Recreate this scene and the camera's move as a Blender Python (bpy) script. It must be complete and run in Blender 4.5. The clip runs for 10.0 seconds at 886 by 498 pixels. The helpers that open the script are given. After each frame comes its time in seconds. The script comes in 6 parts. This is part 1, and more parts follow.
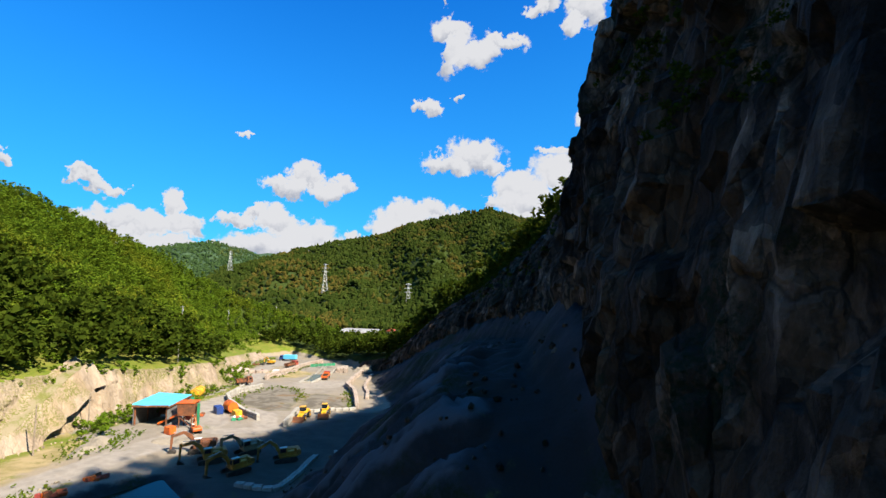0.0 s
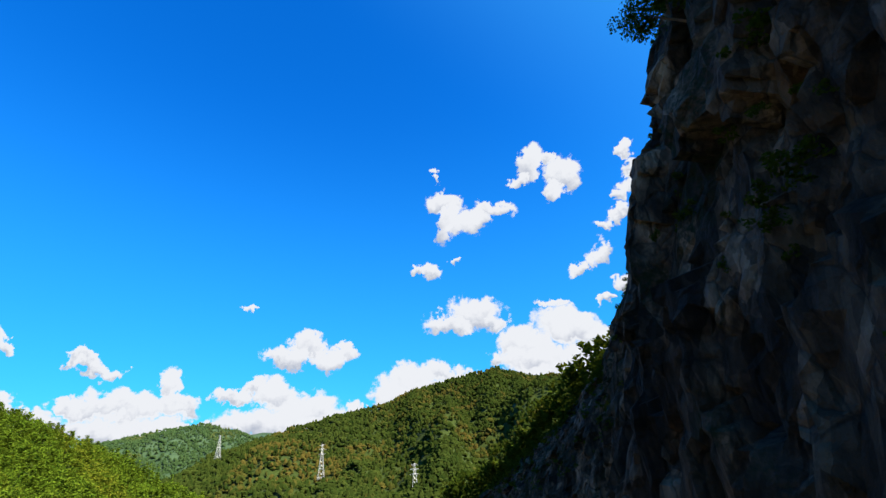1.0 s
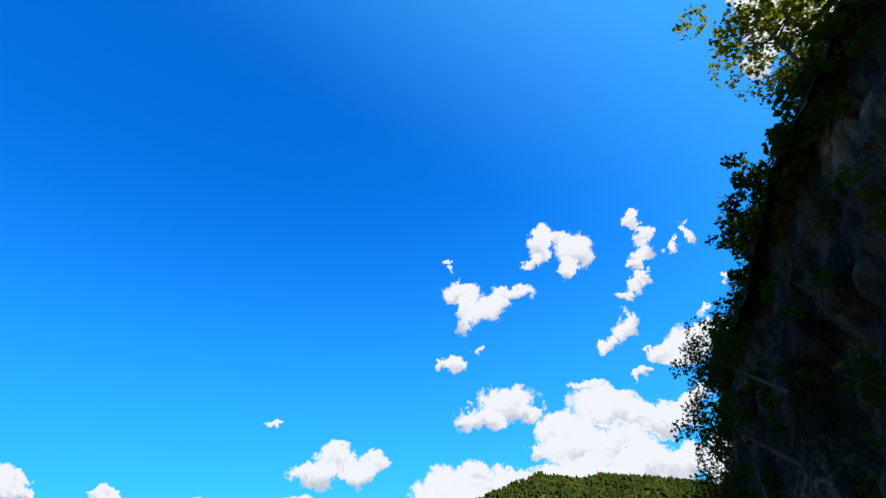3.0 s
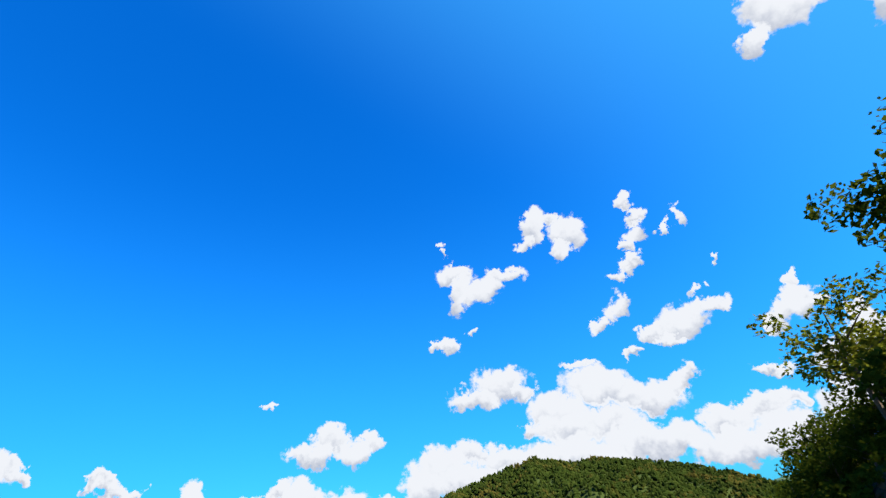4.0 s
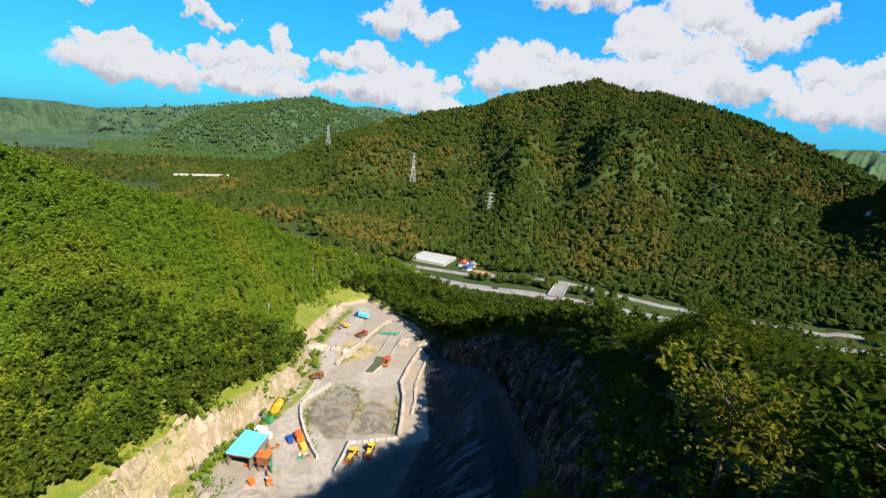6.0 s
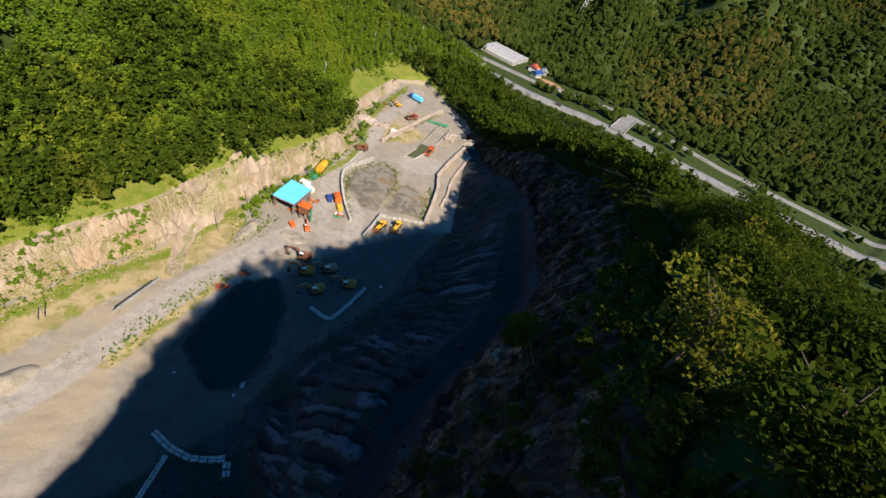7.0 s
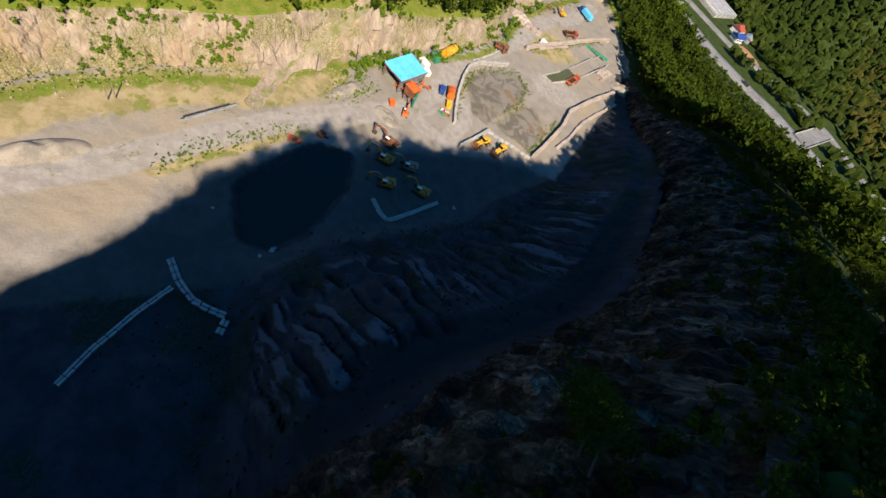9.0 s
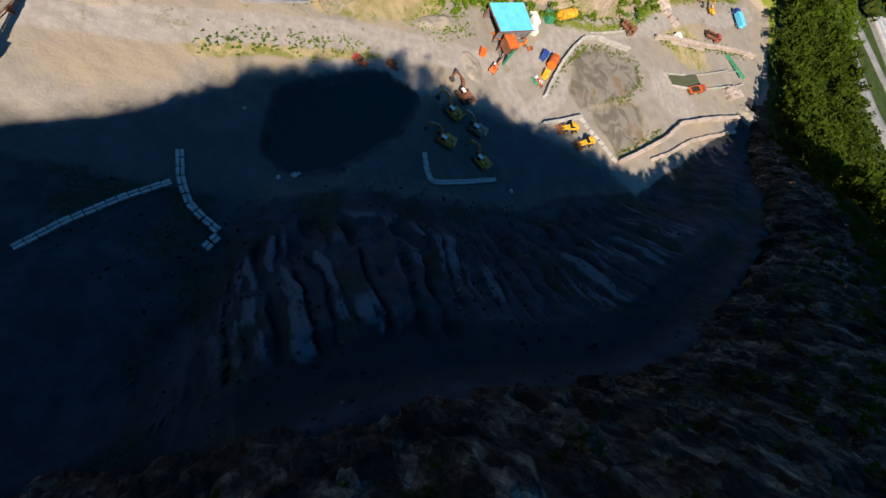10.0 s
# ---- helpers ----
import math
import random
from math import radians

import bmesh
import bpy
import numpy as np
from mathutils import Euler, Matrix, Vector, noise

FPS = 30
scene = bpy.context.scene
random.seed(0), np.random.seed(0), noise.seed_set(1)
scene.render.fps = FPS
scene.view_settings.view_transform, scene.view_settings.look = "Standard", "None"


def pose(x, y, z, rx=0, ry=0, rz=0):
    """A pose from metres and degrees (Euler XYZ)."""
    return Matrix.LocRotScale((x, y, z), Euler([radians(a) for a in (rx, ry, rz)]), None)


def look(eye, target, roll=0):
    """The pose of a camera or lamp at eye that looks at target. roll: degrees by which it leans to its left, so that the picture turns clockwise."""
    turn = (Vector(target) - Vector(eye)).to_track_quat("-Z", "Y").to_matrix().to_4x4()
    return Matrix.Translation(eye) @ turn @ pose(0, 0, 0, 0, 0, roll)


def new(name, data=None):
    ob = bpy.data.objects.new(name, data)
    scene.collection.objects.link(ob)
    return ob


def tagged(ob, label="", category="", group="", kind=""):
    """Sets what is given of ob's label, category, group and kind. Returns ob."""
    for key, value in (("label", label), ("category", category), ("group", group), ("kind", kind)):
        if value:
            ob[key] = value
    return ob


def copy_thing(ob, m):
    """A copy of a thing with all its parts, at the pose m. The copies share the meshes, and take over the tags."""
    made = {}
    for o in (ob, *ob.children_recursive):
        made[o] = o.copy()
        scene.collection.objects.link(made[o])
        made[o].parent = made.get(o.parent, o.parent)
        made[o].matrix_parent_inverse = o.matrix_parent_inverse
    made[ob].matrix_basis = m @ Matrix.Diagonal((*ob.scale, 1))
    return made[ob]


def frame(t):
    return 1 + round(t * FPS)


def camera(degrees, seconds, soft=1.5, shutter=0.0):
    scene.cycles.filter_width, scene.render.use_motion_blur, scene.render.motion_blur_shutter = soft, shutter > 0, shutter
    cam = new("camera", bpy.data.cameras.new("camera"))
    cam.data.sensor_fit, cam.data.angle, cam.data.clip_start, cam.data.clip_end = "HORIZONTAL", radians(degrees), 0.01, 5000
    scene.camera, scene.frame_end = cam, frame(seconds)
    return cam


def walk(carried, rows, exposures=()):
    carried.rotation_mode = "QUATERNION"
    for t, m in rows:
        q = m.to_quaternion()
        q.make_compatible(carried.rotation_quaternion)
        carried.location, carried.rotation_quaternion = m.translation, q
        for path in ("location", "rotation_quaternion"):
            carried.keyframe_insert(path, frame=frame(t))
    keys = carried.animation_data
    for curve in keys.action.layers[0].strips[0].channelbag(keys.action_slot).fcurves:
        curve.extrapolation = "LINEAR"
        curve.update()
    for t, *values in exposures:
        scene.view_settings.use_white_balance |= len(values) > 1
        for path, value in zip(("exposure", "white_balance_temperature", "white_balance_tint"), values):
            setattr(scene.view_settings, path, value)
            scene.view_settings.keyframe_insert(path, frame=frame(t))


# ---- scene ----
cam = camera(88.2, 10.0)
PATH = [
    (0, (-0.626, -4.107, 35.777), (-1.777, -2.479, 35.929), 0.7),
    (0.5, (-5.698, 3.162, 38.811), (-6.815, 4.73, 39.354), -1.4),
    (1, (-8.947, 8.916, 42.863), (-9.995, 10.409, 43.683), -3.3),
    (1.5, (-11.07, 12.949, 46.99), (-12.059, 14.362, 48.003), -2.7),
    (2, (-12.388, 15.49, 51.843), (-13.319, 16.836, 52.993), -6.1),
    (2.2, (-11.181, 15.568, 53.578), (-12.229, 16.841, 54.71), -5.7),
    (3.5, (0.795, -2.605, 81.408), (-0.114, -1.27, 82.588), -11.1),
    (4, (2.525, -5.395, 87.631), (1.557, -4.035, 88.732), -10.1),
    (4.5, (5.028, -5.153, 94.666), (3.943, -3.722, 95.548), -7.8),
    (5, (6.835, -0.194, 100.626), (5.622, 1.304, 101.159), -6.3),
    (5.5, (8.153, 2.899, 104.709), (6.808, 4.379, 104.737), -2.6),
    (6, (8.858, 4.94, 107.497), (7.46, 6.28, 106.999), 4.1),
    (6.2, (8.943, 5.543, 108.25), (7.565, 6.814, 107.553), 7.1),
    (7.3, (7.67, 5.168, 110.684), (6.665, 6.173, 109.276), 22.8),
    (7.5, (6.814, 5.805, 110.053), (5.855, 6.788, 108.6), 24.1),
    (8, (3.996, 8.834, 107.432), (3.079, 9.757, 105.913), 26.8),
    (8.5, (0.046, 12.018, 104.281), (-0.879, 12.85, 102.714), 32.2),
    (9, (-4.295, 15.331, 99.806), (-5.229, 16.055, 98.192), 39.2),
    (9.5, (-9.214, 18.348, 95.019), (-10.102, 18.989, 93.345), 47.5),
    (10, (-14.009, 22.954, 89.217), (-14.795, 23.517, 87.466), 55.7),
]
walk(cam, [(t, look(eye, target, roll)) for t, eye, target, roll in PATH], [(0, 1.55, 6500, 11), (1.5, 1.8, 6350, 10), (5.5, 1.72, 6350, 10), (7.3, 1.2, 6500, 15), (10, 1.17, 6500, 15)])

# ---- world, sun, exposure ----
SUN_AZ, SUN_EL = 92.0, 43.3          # degrees, azimuth from +y towards +x
sun_dir = Vector((math.sin(radians(SUN_AZ)) * math.cos(radians(SUN_EL)), math.cos(radians(SUN_AZ)) * math.cos(radians(SUN_EL)), math.sin(radians(SUN_EL))))
sun = new("sun", bpy.data.lights.new("sun", "SUN"))
sun.data.energy, sun.data.angle, sun.data.color = 5.0, radians(0.55), (1.0, 0.90, 0.72)
sun.matrix_world = look((0, 0, 400), Vector((0, 0, 400)) - sun_dir)


class Nodes:
    """Short hand for building a node tree."""

    def __init__(self, tree):
        self.tree = tree
        tree.nodes.clear()

    def add(self, kind, inputs=(), **props):
        node = self.tree.nodes.new(kind)
        for key, value in props.items():
            setattr(node, key, value)
        for key, value in dict(inputs).items():
            self.set(node.inputs[key], value)
        return node

    def set(self, socket, value):
        if hasattr(value, "is_linked"):
            self.tree.links.new(value, socket)
        elif hasattr(value, "outputs"):
            self.tree.links.new(value.outputs[0], socket)
        else:
            socket.default_value = value

    def math(self, op, a, b=0.0, c=0.0, clamp=False):
        return self.add("ShaderNodeMath", {0: a, 1: b, 2: c}, operation=op, use_clamp=clamp).outputs[0]

    def vec(self, op, a, b=(0, 0, 0), out=0):
        return self.add("ShaderNodeVectorMath", {0: a, 1: b}, operation=op).outputs[out]

    def noise(self, vector, scale, detail=4.0, rough=0.55, out=0, distortion=0.0):
        return self.add("ShaderNodeTexNoise", {"Vector": vector, "Scale": scale, "Detail": detail, "Roughness": rough, "Distortion": distortion}).outputs[out]

    def span(self, value, low, high, a=0.0, b=1.0, smooth=True):
        node = self.add("ShaderNodeMapRange", {"Value": value, "From Min": low, "From Max": high, "To Min": a, "To Max": b})
        node.interpolation_type = "SMOOTHSTEP" if smooth else "LINEAR"
        return node.outputs[0]

    def mix(self, factor, a, b, blend="MIX"):
        node = self.add("ShaderNodeMix", data_type="RGBA", blend_type=blend)
        self.set(node.inputs["Factor"], factor)
        self.set(node.inputs[6], a)
        self.set(node.inputs[7], b)
        return node.outputs[2]


def rgba(c):
    return (c[0], c[1], c[2], 1.0)


# ---- sky with its cumulus clouds ----
world = bpy.data.worlds.new("sky")
scene.world = world
world.use_nodes = True
N = Nodes(world.node_tree)
sky = N.add("ShaderNodeTexSky", sky_type="NISHITA", sun_disc=False, sun_elevation=radians(SUN_EL), sun_rotation=radians(SUN_AZ), air_density=1.0, dust_density=0.6, ozone_density=2.0)
deep = N.add("ShaderNodeHueSaturation", {"Hue": 0.512, "Saturation": 1.42, "Value": 1.0, "Color": sky.outputs[0]})
way = N.vec("NORMALIZE", N.add("ShaderNodeTexCoord").outputs["Generated"])
axes = N.add("ShaderNodeSeparateXYZ", {0: way})
azim = N.math("MULTIPLY", N.math("ARCTAN2", axes.outputs[0], axes.outputs[1]), 180 / math.pi)
elev = N.math("MULTIPLY", N.math("ARCSINE", axes.outputs[2]), 180 / math.pi)
wob = N.add("ShaderNodeSeparateColor", {0: N.noise(way, 22.0, 7.0, 0.62, out=1)})
wob2 = N.add("ShaderNodeSeparateColor", {0: N.noise(way, 70.0, 4.0, 0.6, out=1)})
az_w = N.math("ADD", azim, N.math("ADD", N.math("MULTIPLY_ADD", wob.outputs[0], 5.5, -2.75), N.math("MULTIPLY_ADD", wob2.outputs[0], 1.6, -0.8)))
el_w = N.math("ADD", elev, N.math("ADD", N.math("MULTIPLY_ADD", wob.outputs[1], 4.4, -2.2), N.math("MULTIPLY_ADD", wob2.outputs[1], 1.4, -0.7)))


def puff(az, el, wide, high, tilt=0.0, dense=1.0):
    """One lobe of a cloud, an ellipse on the sky in degrees, that fades to its rim."""
    c, s = math.cos(radians(tilt)), math.sin(radians(tilt))
    near = math.cos(radians(el))
    dx = N.math("MULTIPLY", N.math("SUBTRACT", az_w, az), near)
    dy = N.math("SUBTRACT", el_w, el)
    u = N.math("MULTIPLY_ADD", dx, c / wide, N.math("MULTIPLY", dy, s / wide))
    v = N.math("MULTIPLY_ADD", dx, -s / high, N.math("MULTIPLY", dy, c / high))
    r = N.math("MULTIPLY_ADD", u, u, N.math("MULTIPLY", v, v))
    value = N.math("MULTIPLY_ADD", r, -dense, dense)
    return value, N.math("MULTIPLY_ADD", v, 0.8, value)


def cloud(*puffs, under=(-1.0, -1.0)):
    """A cloud of several puffs: the highest value of them all, and the same weighed towards its head."""
    best, head = under
    for p in puffs:
        value, lit = puff(*p)
        best, head = N.math("MAXIMUM", best, value), N.math("MAXIMUM", head, lit)
    return best, head


heap = cloud((-34.5, 30.0, 2.50, 1.47, -9), (-34.0, 27.4, 1.26, 2.46, -9), (-30.8, 27.6, 2.60, 1.64, 9), (-27.7, 28.6, 2.44, 0.93, -13))
heap = cloud((-21.6, 33.5, 1.31, 2.63, -31), (-23.9, 31.5, 1.40, 0.79, 15), (-17.5, 31.4, 2.22, 1.83, -20), (-19.4, 29.7, 1.28, 1.26, -18), (-19.1, 33.6, 1.13, 0.96, -19), under=heap)
heap = cloud((-9.4, 32.4, 0.90, 1.03, -24), (-8.7, 30.5, 1.22, 0.81, -25), (-9.0, 28.3, 1.57, 1.36, 21), (-10.8, 27.3, 0.92, 0.85, -22), under=heap)
heap = cloud((-11.2, 25.4, 1.44, 0.77, 12), (-13.3, 24.7, 1.31, 0.57, -20), under=heap)
heap = cloud((-14.5, 21.5, 1.45, 1.45, 31), (-17.2, 20.1, 1.75, 0.73, 22), under=heap)
heap = cloud((-5.6, 28.2, 0.37, 1.25, -25), (-3.6, 28.5, 0.51, 1.10, -27), (-2.7, 22.5, 0.34, 0.57, -24), (-35.3, 33.0, 0.42, 0.53, -8), under=heap)
heap = cloud((-36.7, 21.3, 1.72, 1.08, -7), (-38.7, 21.4, 0.79, 0.64, -7), (-33.5, 22.8, 0.64, 0.50, -8), under=heap)
heap = cloud((-31.2, 16.0, 3.23, 2.15, -9), (-35.0, 14.8, 3.43, 1.30, -8), (-28.8, 14.5, 1.40, 1.07, -9), under=heap)
heap = cloud((-52.6, 12.9, 2.06, 1.82, -3), (-54.4, 11.1, 2.31, 1.24, -3), (-49.9, 11.2, 1.97, 1.55, -4), (-47.7, 12.1, 1.42, 1.21, -4), under=heap)
heap = cloud((-59.2, 16.5, 0.91, 0.48, 0), under=heap)
heap = cloud((-74.4, 10.5, 1.08, 0.76, 1), (-72.7, 9.6, 2.35, 0.75, -18), (-70.9, 9.1, 0.96, 0.55, -1), under=heap)
heap = cloud((-84.3, 13.8, 1.52, 1.97, 5), (-82.7, 12.2, 2.60, 1.28, -31), (-80.5, 11.3, 1.66, 0.72, -28), (-83.5, 9.6, 0.76, 0.36, 2), under=heap)
heap = cloud((-9.2, 17.6, 2.90, 1.90, -1), (-12.3, 17.5, 1.62, 1.03, -17), (-5.6, 18.0, 1.91, 0.91, 3), (-5.8, 20.2, 0.68, 1.02, -22), (-10.8, 16.1, 1.57, 0.70, -17), under=heap)
heap = cloud((1.7, 15.7, 2.14, 1.42, 15), (2.8, 17.5, 0.68, 1.40, -24), (-0.9, 14.6, 1.61, 0.79, 23), (3.8, 15.4, 1.05, 0.59, -24), under=heap)
heap = cloud((-21.2, 15.9, 2.47, 0.55, -13), (-15.2, 15.9, 1.34, 0.47, 12), under=heap)
heap = cloud((-19.7, 13.1, 4.61, 2.19, -12), (-15.7, 11.1, 3.88, 1.86, -13), (-12.1, 11.9, 2.31, 1.08, 14), (-25.4, 11.9, 3.22, 1.97, -10), (-24.4, 9.6, 3.81, 1.95, -10), (-20.5, 9.6, 4.13, 1.63, -11), (-28.8, 10.7, 1.53, 1.14, -9), under=heap)
heap = cloud((-25.0, 6.7, 7.55, 1.79, -9), (-16.6, 6.8, 6.08, 1.84, -11), (-31.8, 7.7, 4.03, 1.55, -8), under=heap)
heap = cloud((-40.2, 8.5, 3.15, 2.00, -6), (-36.5, 9.2, 1.86, 1.43, -7), (-41.8, 6.6, 2.85, 1.98, -6), (-36.9, 6.4, 4.09, 1.69, -7), under=heap)
heap = cloud((-58.0, 7.9, 1.29, 0.81, 28), (-59.9, 7.0, 2.02, 0.79, -4), (-55.5, 7.1, 2.54, 1.76, -4), (-51.6, 5.1, 4.67, 2.04, -5), (-46.8, 5.3, 1.69, 0.97, -5), (-55.6, 4.1, 5.89, 1.60, -5), (-49.0, 3.1, 4.71, 1.49, -6), (-61.2, 3.9, 3.63, 0.77, -5), under=heap)
heap = cloud((-65.9, 8.1, 1.17, 1.77, -2), (-65.3, 6.2, 2.48, 1.39, -3), (-71.3, 6.2, 2.53, 1.54, -3), (-68.6, 5.8, 2.68, 1.58, -3), (-73.8, 5.7, 1.68, 1.03, -3), (-70.6, 3.8, 4.77, 1.18, -4), (-65.3, 3.6, 2.81, 1.36, -5), under=heap)
heap = cloud((-80.0, 6.4, 2.48, 0.85, -2), (-82.8, 6.2, 2.27, 0.92, -2), (-81.4, 4.2, 4.52, 1.75, -4), (-76.9, 3.7, 3.65, 1.43, -4), (-78.2, 5.4, 2.60, 0.99, -3), under=heap)
heap = cloud((-9.1, 6.9, 2.67, 1.48, -12), (-5.3, 7.3, 2.86, 1.27, 10), (-2.8, 7.4, 1.72, 0.92, -14), (-9.1, 4.5, 4.84, 1.59, -11), (-3.1, 4.5, 4.61, 1.95, -12), (2.1, 5.7, 2.95, 1.82, -14), under=heap)
heap = cloud((5.7, 12.6, 1.40, 1.86, -22), (3.2, 11.0, 1.96, 1.26, 13), (5.9, 10.9, 1.72, 2.24, -21), (1.1, 10.0, 1.16, 0.60, -18), (4.7, 9.2, 2.39, 0.94, -19), (2.6, 7.7, 2.52, 0.86, -16), (-2.5, 10.5, 1.74, 0.58, -17), under=heap)
heap = cloud((17.9, 41.3, 3.06, 2.80, -55), (13.6, 39.8, 1.32, 1.72, -48), (21.6, 40.4, 2.29, 2.65, -58), (16.7, 44.5, 1.70, 1.32, -54), (24.6, 35.3, 1.42, 2.71, -58), under=heap)
cover, head = heap
grain = N.noise(way, 60.0, 6.0, 0.65)
mask = N.span(N.math("MULTIPLY_ADD", grain, 0.5, N.math("SUBTRACT", cover, 0.25)), -0.2, 0.34)
# flat grey bases below, bright heads above
soft = N.noise(way, 24.0, 5.0, 0.6)
shade = N.span(N.math("ADD", N.math("SUBTRACT", cover, head), N.math("MULTIPLY_ADD", soft, 1.2, -0.6)), -0.05, 0.85)
white = N.mix(N.math("MULTIPLY", shade, 0.85), (3.05, 3.1, 3.2, 1), (1.5, 1.65, 2.0, 1))
# the sky opposite the view is paler than the deep blue ahead
behind = N.span(N.vec("DOT_PRODUCT", way, (0.17, -0.98, 0.0), out=1), 0.1, 0.6)
tint = N.mix(1.0, deep, N.mix(behind, (0.19, 0.92, 1.10, 1), (0.80, 0.86, 0.90, 1)), "MULTIPLY")
haze = N.span(elev, -6.0, 42.0, 0.8, 0.0)
blue = N.mix(haze, tint, (0.12, 1.30, 3.0, 1))
sunward = N.span(N.vec("DOT_PRODUCT", way, tuple(sun_dir), out=1), 0.15, 0.85)
blue = N.mix(N.math("MULTIPLY", sunward, 0.85), blue, (0.28, 1.75, 3.7, 1))
back = N.add("ShaderNodeBackground", {"Color": N.mix(mask, blue, white), "Strength": 0.085})
N.add("ShaderNodeOutputWorld", {"Surface": back.outputs[0]})

# ---- materials ----
def material(name):
    m = bpy.data.materials.new(name)
    m.use_nodes = True
    n = Nodes(m.node_tree)
    return m, n, n.add("ShaderNodeNewGeometry").outputs["Position"]


def finish(n, color, rough=0.85, bump=None, distance=0.1, metal=0.0, strength=1.0, specular=0.3):
    b = n.add("ShaderNodeBsdfPrincipled", {"Base Color": color, "Roughness": rough, "Metallic": metal, "Specular IOR Level": specular})
    if bump is not None:
        n.set(b.inputs["Normal"], n.add("ShaderNodeBump", {"Height": bump, "Distance": distance, "Strength": strength}).outputs[0])
    n.add("ShaderNodeOutputMaterial", {"Surface": b.outputs[0]})


def worn(name, base, dirt, scale=1.0, rough=0.6, metal=0.0, amount=0.5, local=True, vary=0.0):
    """Painted or bare material with stains at two scales and a fine relief."""
    m, n, pos = material(name)
    where = n.add("ShaderNodeTexCoord").outputs["Object"] if local else pos
    big, fine = n.noise(where, 0.7 * scale, 5, 0.6), n.noise(where, 6.0 * scale, 6, 0.65)
    k = n.span(n.math("MULTIPLY_ADD", fine, 0.5, big), 0.78 - 0.3 * amount, 1.0 - 0.15 * amount)
    color = n.mix(k, rgba(base), rgba(dirt))
    if vary:
        r = n.add("ShaderNodeObjectInfo").outputs["Random"]
        color = n.mix(1.0, color, n.add("ShaderNodeCombineColor", {i: n.math("MULTIPLY_ADD", r, vary, 1 - vary / 2) for i in range(3)}).outputs[0], "MULTIPLY")
    finish(n, color, n.span(fine, 0.3, 0.7, rough - 0.12, min(1.0, rough + 0.15)), fine, 0.02, metal)
    return m


def rock_material(name, a, b, c, moss, moss_amount, cracks, depth=0.9, facets=0.0):
    m, n, pos = material(name)
    lay = n.vec("MULTIPLY", pos, (1.0, 1.0, 0.45))
    big = n.noise(lay, 0.07, 6, 0.6)
    mid = n.noise(lay, 0.45, 7, 0.65)
    fine = n.noise(pos, 2.6, 6, 0.7)
    bent = n.vec("ADD", lay, n.vec("SCALE", n.noise(pos, 0.5, 3, 0.6, out=1)))
    crack = n.add("ShaderNodeTexVoronoi", {"Vector": bent, "Scale": 0.55}, feature="DISTANCE_TO_EDGE").outputs[0]
    streak = n.noise(n.vec("MULTIPLY", pos, (0.5, 0.5, 0.06)), 0.9, 4, 0.6)
    col = n.mix(n.span(mid, 0.38, 0.66), rgba(a), rgba(b))
    col = n.mix(n.span(big, 0.45, 0.68), col, rgba(c))
    if facets:
        # each broken face has a tone of its own, large ones and small ones; rust runs out of the joints
        skew = n.vec("ADD", n.vec("MULTIPLY", pos, (1.0, 1.0, 0.38)), n.vec("SCALE", n.noise(pos, 0.25, 4, 0.65, out=1)))
        for scale, amount in ((0.26, 1.0), (0.9, 0.75), (2.4, 0.45)):
            tone = n.add("ShaderNodeSeparateColor", {0: n.add("ShaderNodeTexVoronoi", {"Vector": skew, "Scale": scale}).outputs["Color"]}).outputs[0]
            k = n.math("MULTIPLY_ADD", tone, 1.7 * amount * facets, 1.0 - 0.85 * amount * facets)
            col = n.mix(1.0, col, n.add("ShaderNodeCombineColor", {q: k for q in range(3)}).outputs[0], "MULTIPLY")
        rust = n.math("MULTIPLY", n.span(n.noise(n.vec("MULTIPLY", pos, (1.0, 1.0, 0.35)), 0.22, 5, 0.65), 0.56, 0.68), n.span(mid, 0.35, 0.6))
        col = n.mix(n.math("MULTIPLY", rust, 0.8), col, (0.085, 0.040, 0.014, 1))
    col = n.mix(n.span(streak, 0.52, 0.75, 0.0, 0.6), col, rgba([v * 0.45 for v in a]))
    col = n.mix(n.span(crack, 0.0, 0.04, cracks, 0.0), col, rgba([v * 0.3 for v in a]))
    if moss_amount:
        green = n.math("MULTIPLY", n.span(n.noise(pos, 0.09, 5, 0.6), 0.62 - 0.2 * moss_amount, 0.72 - 0.15 * moss_amount), n.span(fine, 0.4, 0.6))
        col = n.mix(green, col, rgba(moss))
    relief = n.math("ADD", n.math("MULTIPLY", mid, 1.0), n.math("MULTIPLY_ADD", fine, 0.25, n.math("MULTIPLY", n.span(crack, 0.0, 0.12), 0.25)))
    finish(n, col, 0.9, relief, depth, specular=0.2)
    return m


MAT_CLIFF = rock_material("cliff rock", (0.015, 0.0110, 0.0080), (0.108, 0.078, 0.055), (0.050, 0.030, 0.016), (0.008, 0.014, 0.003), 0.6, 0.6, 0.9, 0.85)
MAT_WALL = rock_material("pale quarry rock", (0.215, 0.165, 0.120), (0.300, 0.238, 0.180), (0.245, 0.172, 0.102), (0.105, 0.105, 0.022), 0.95, 0.1, 0.3)

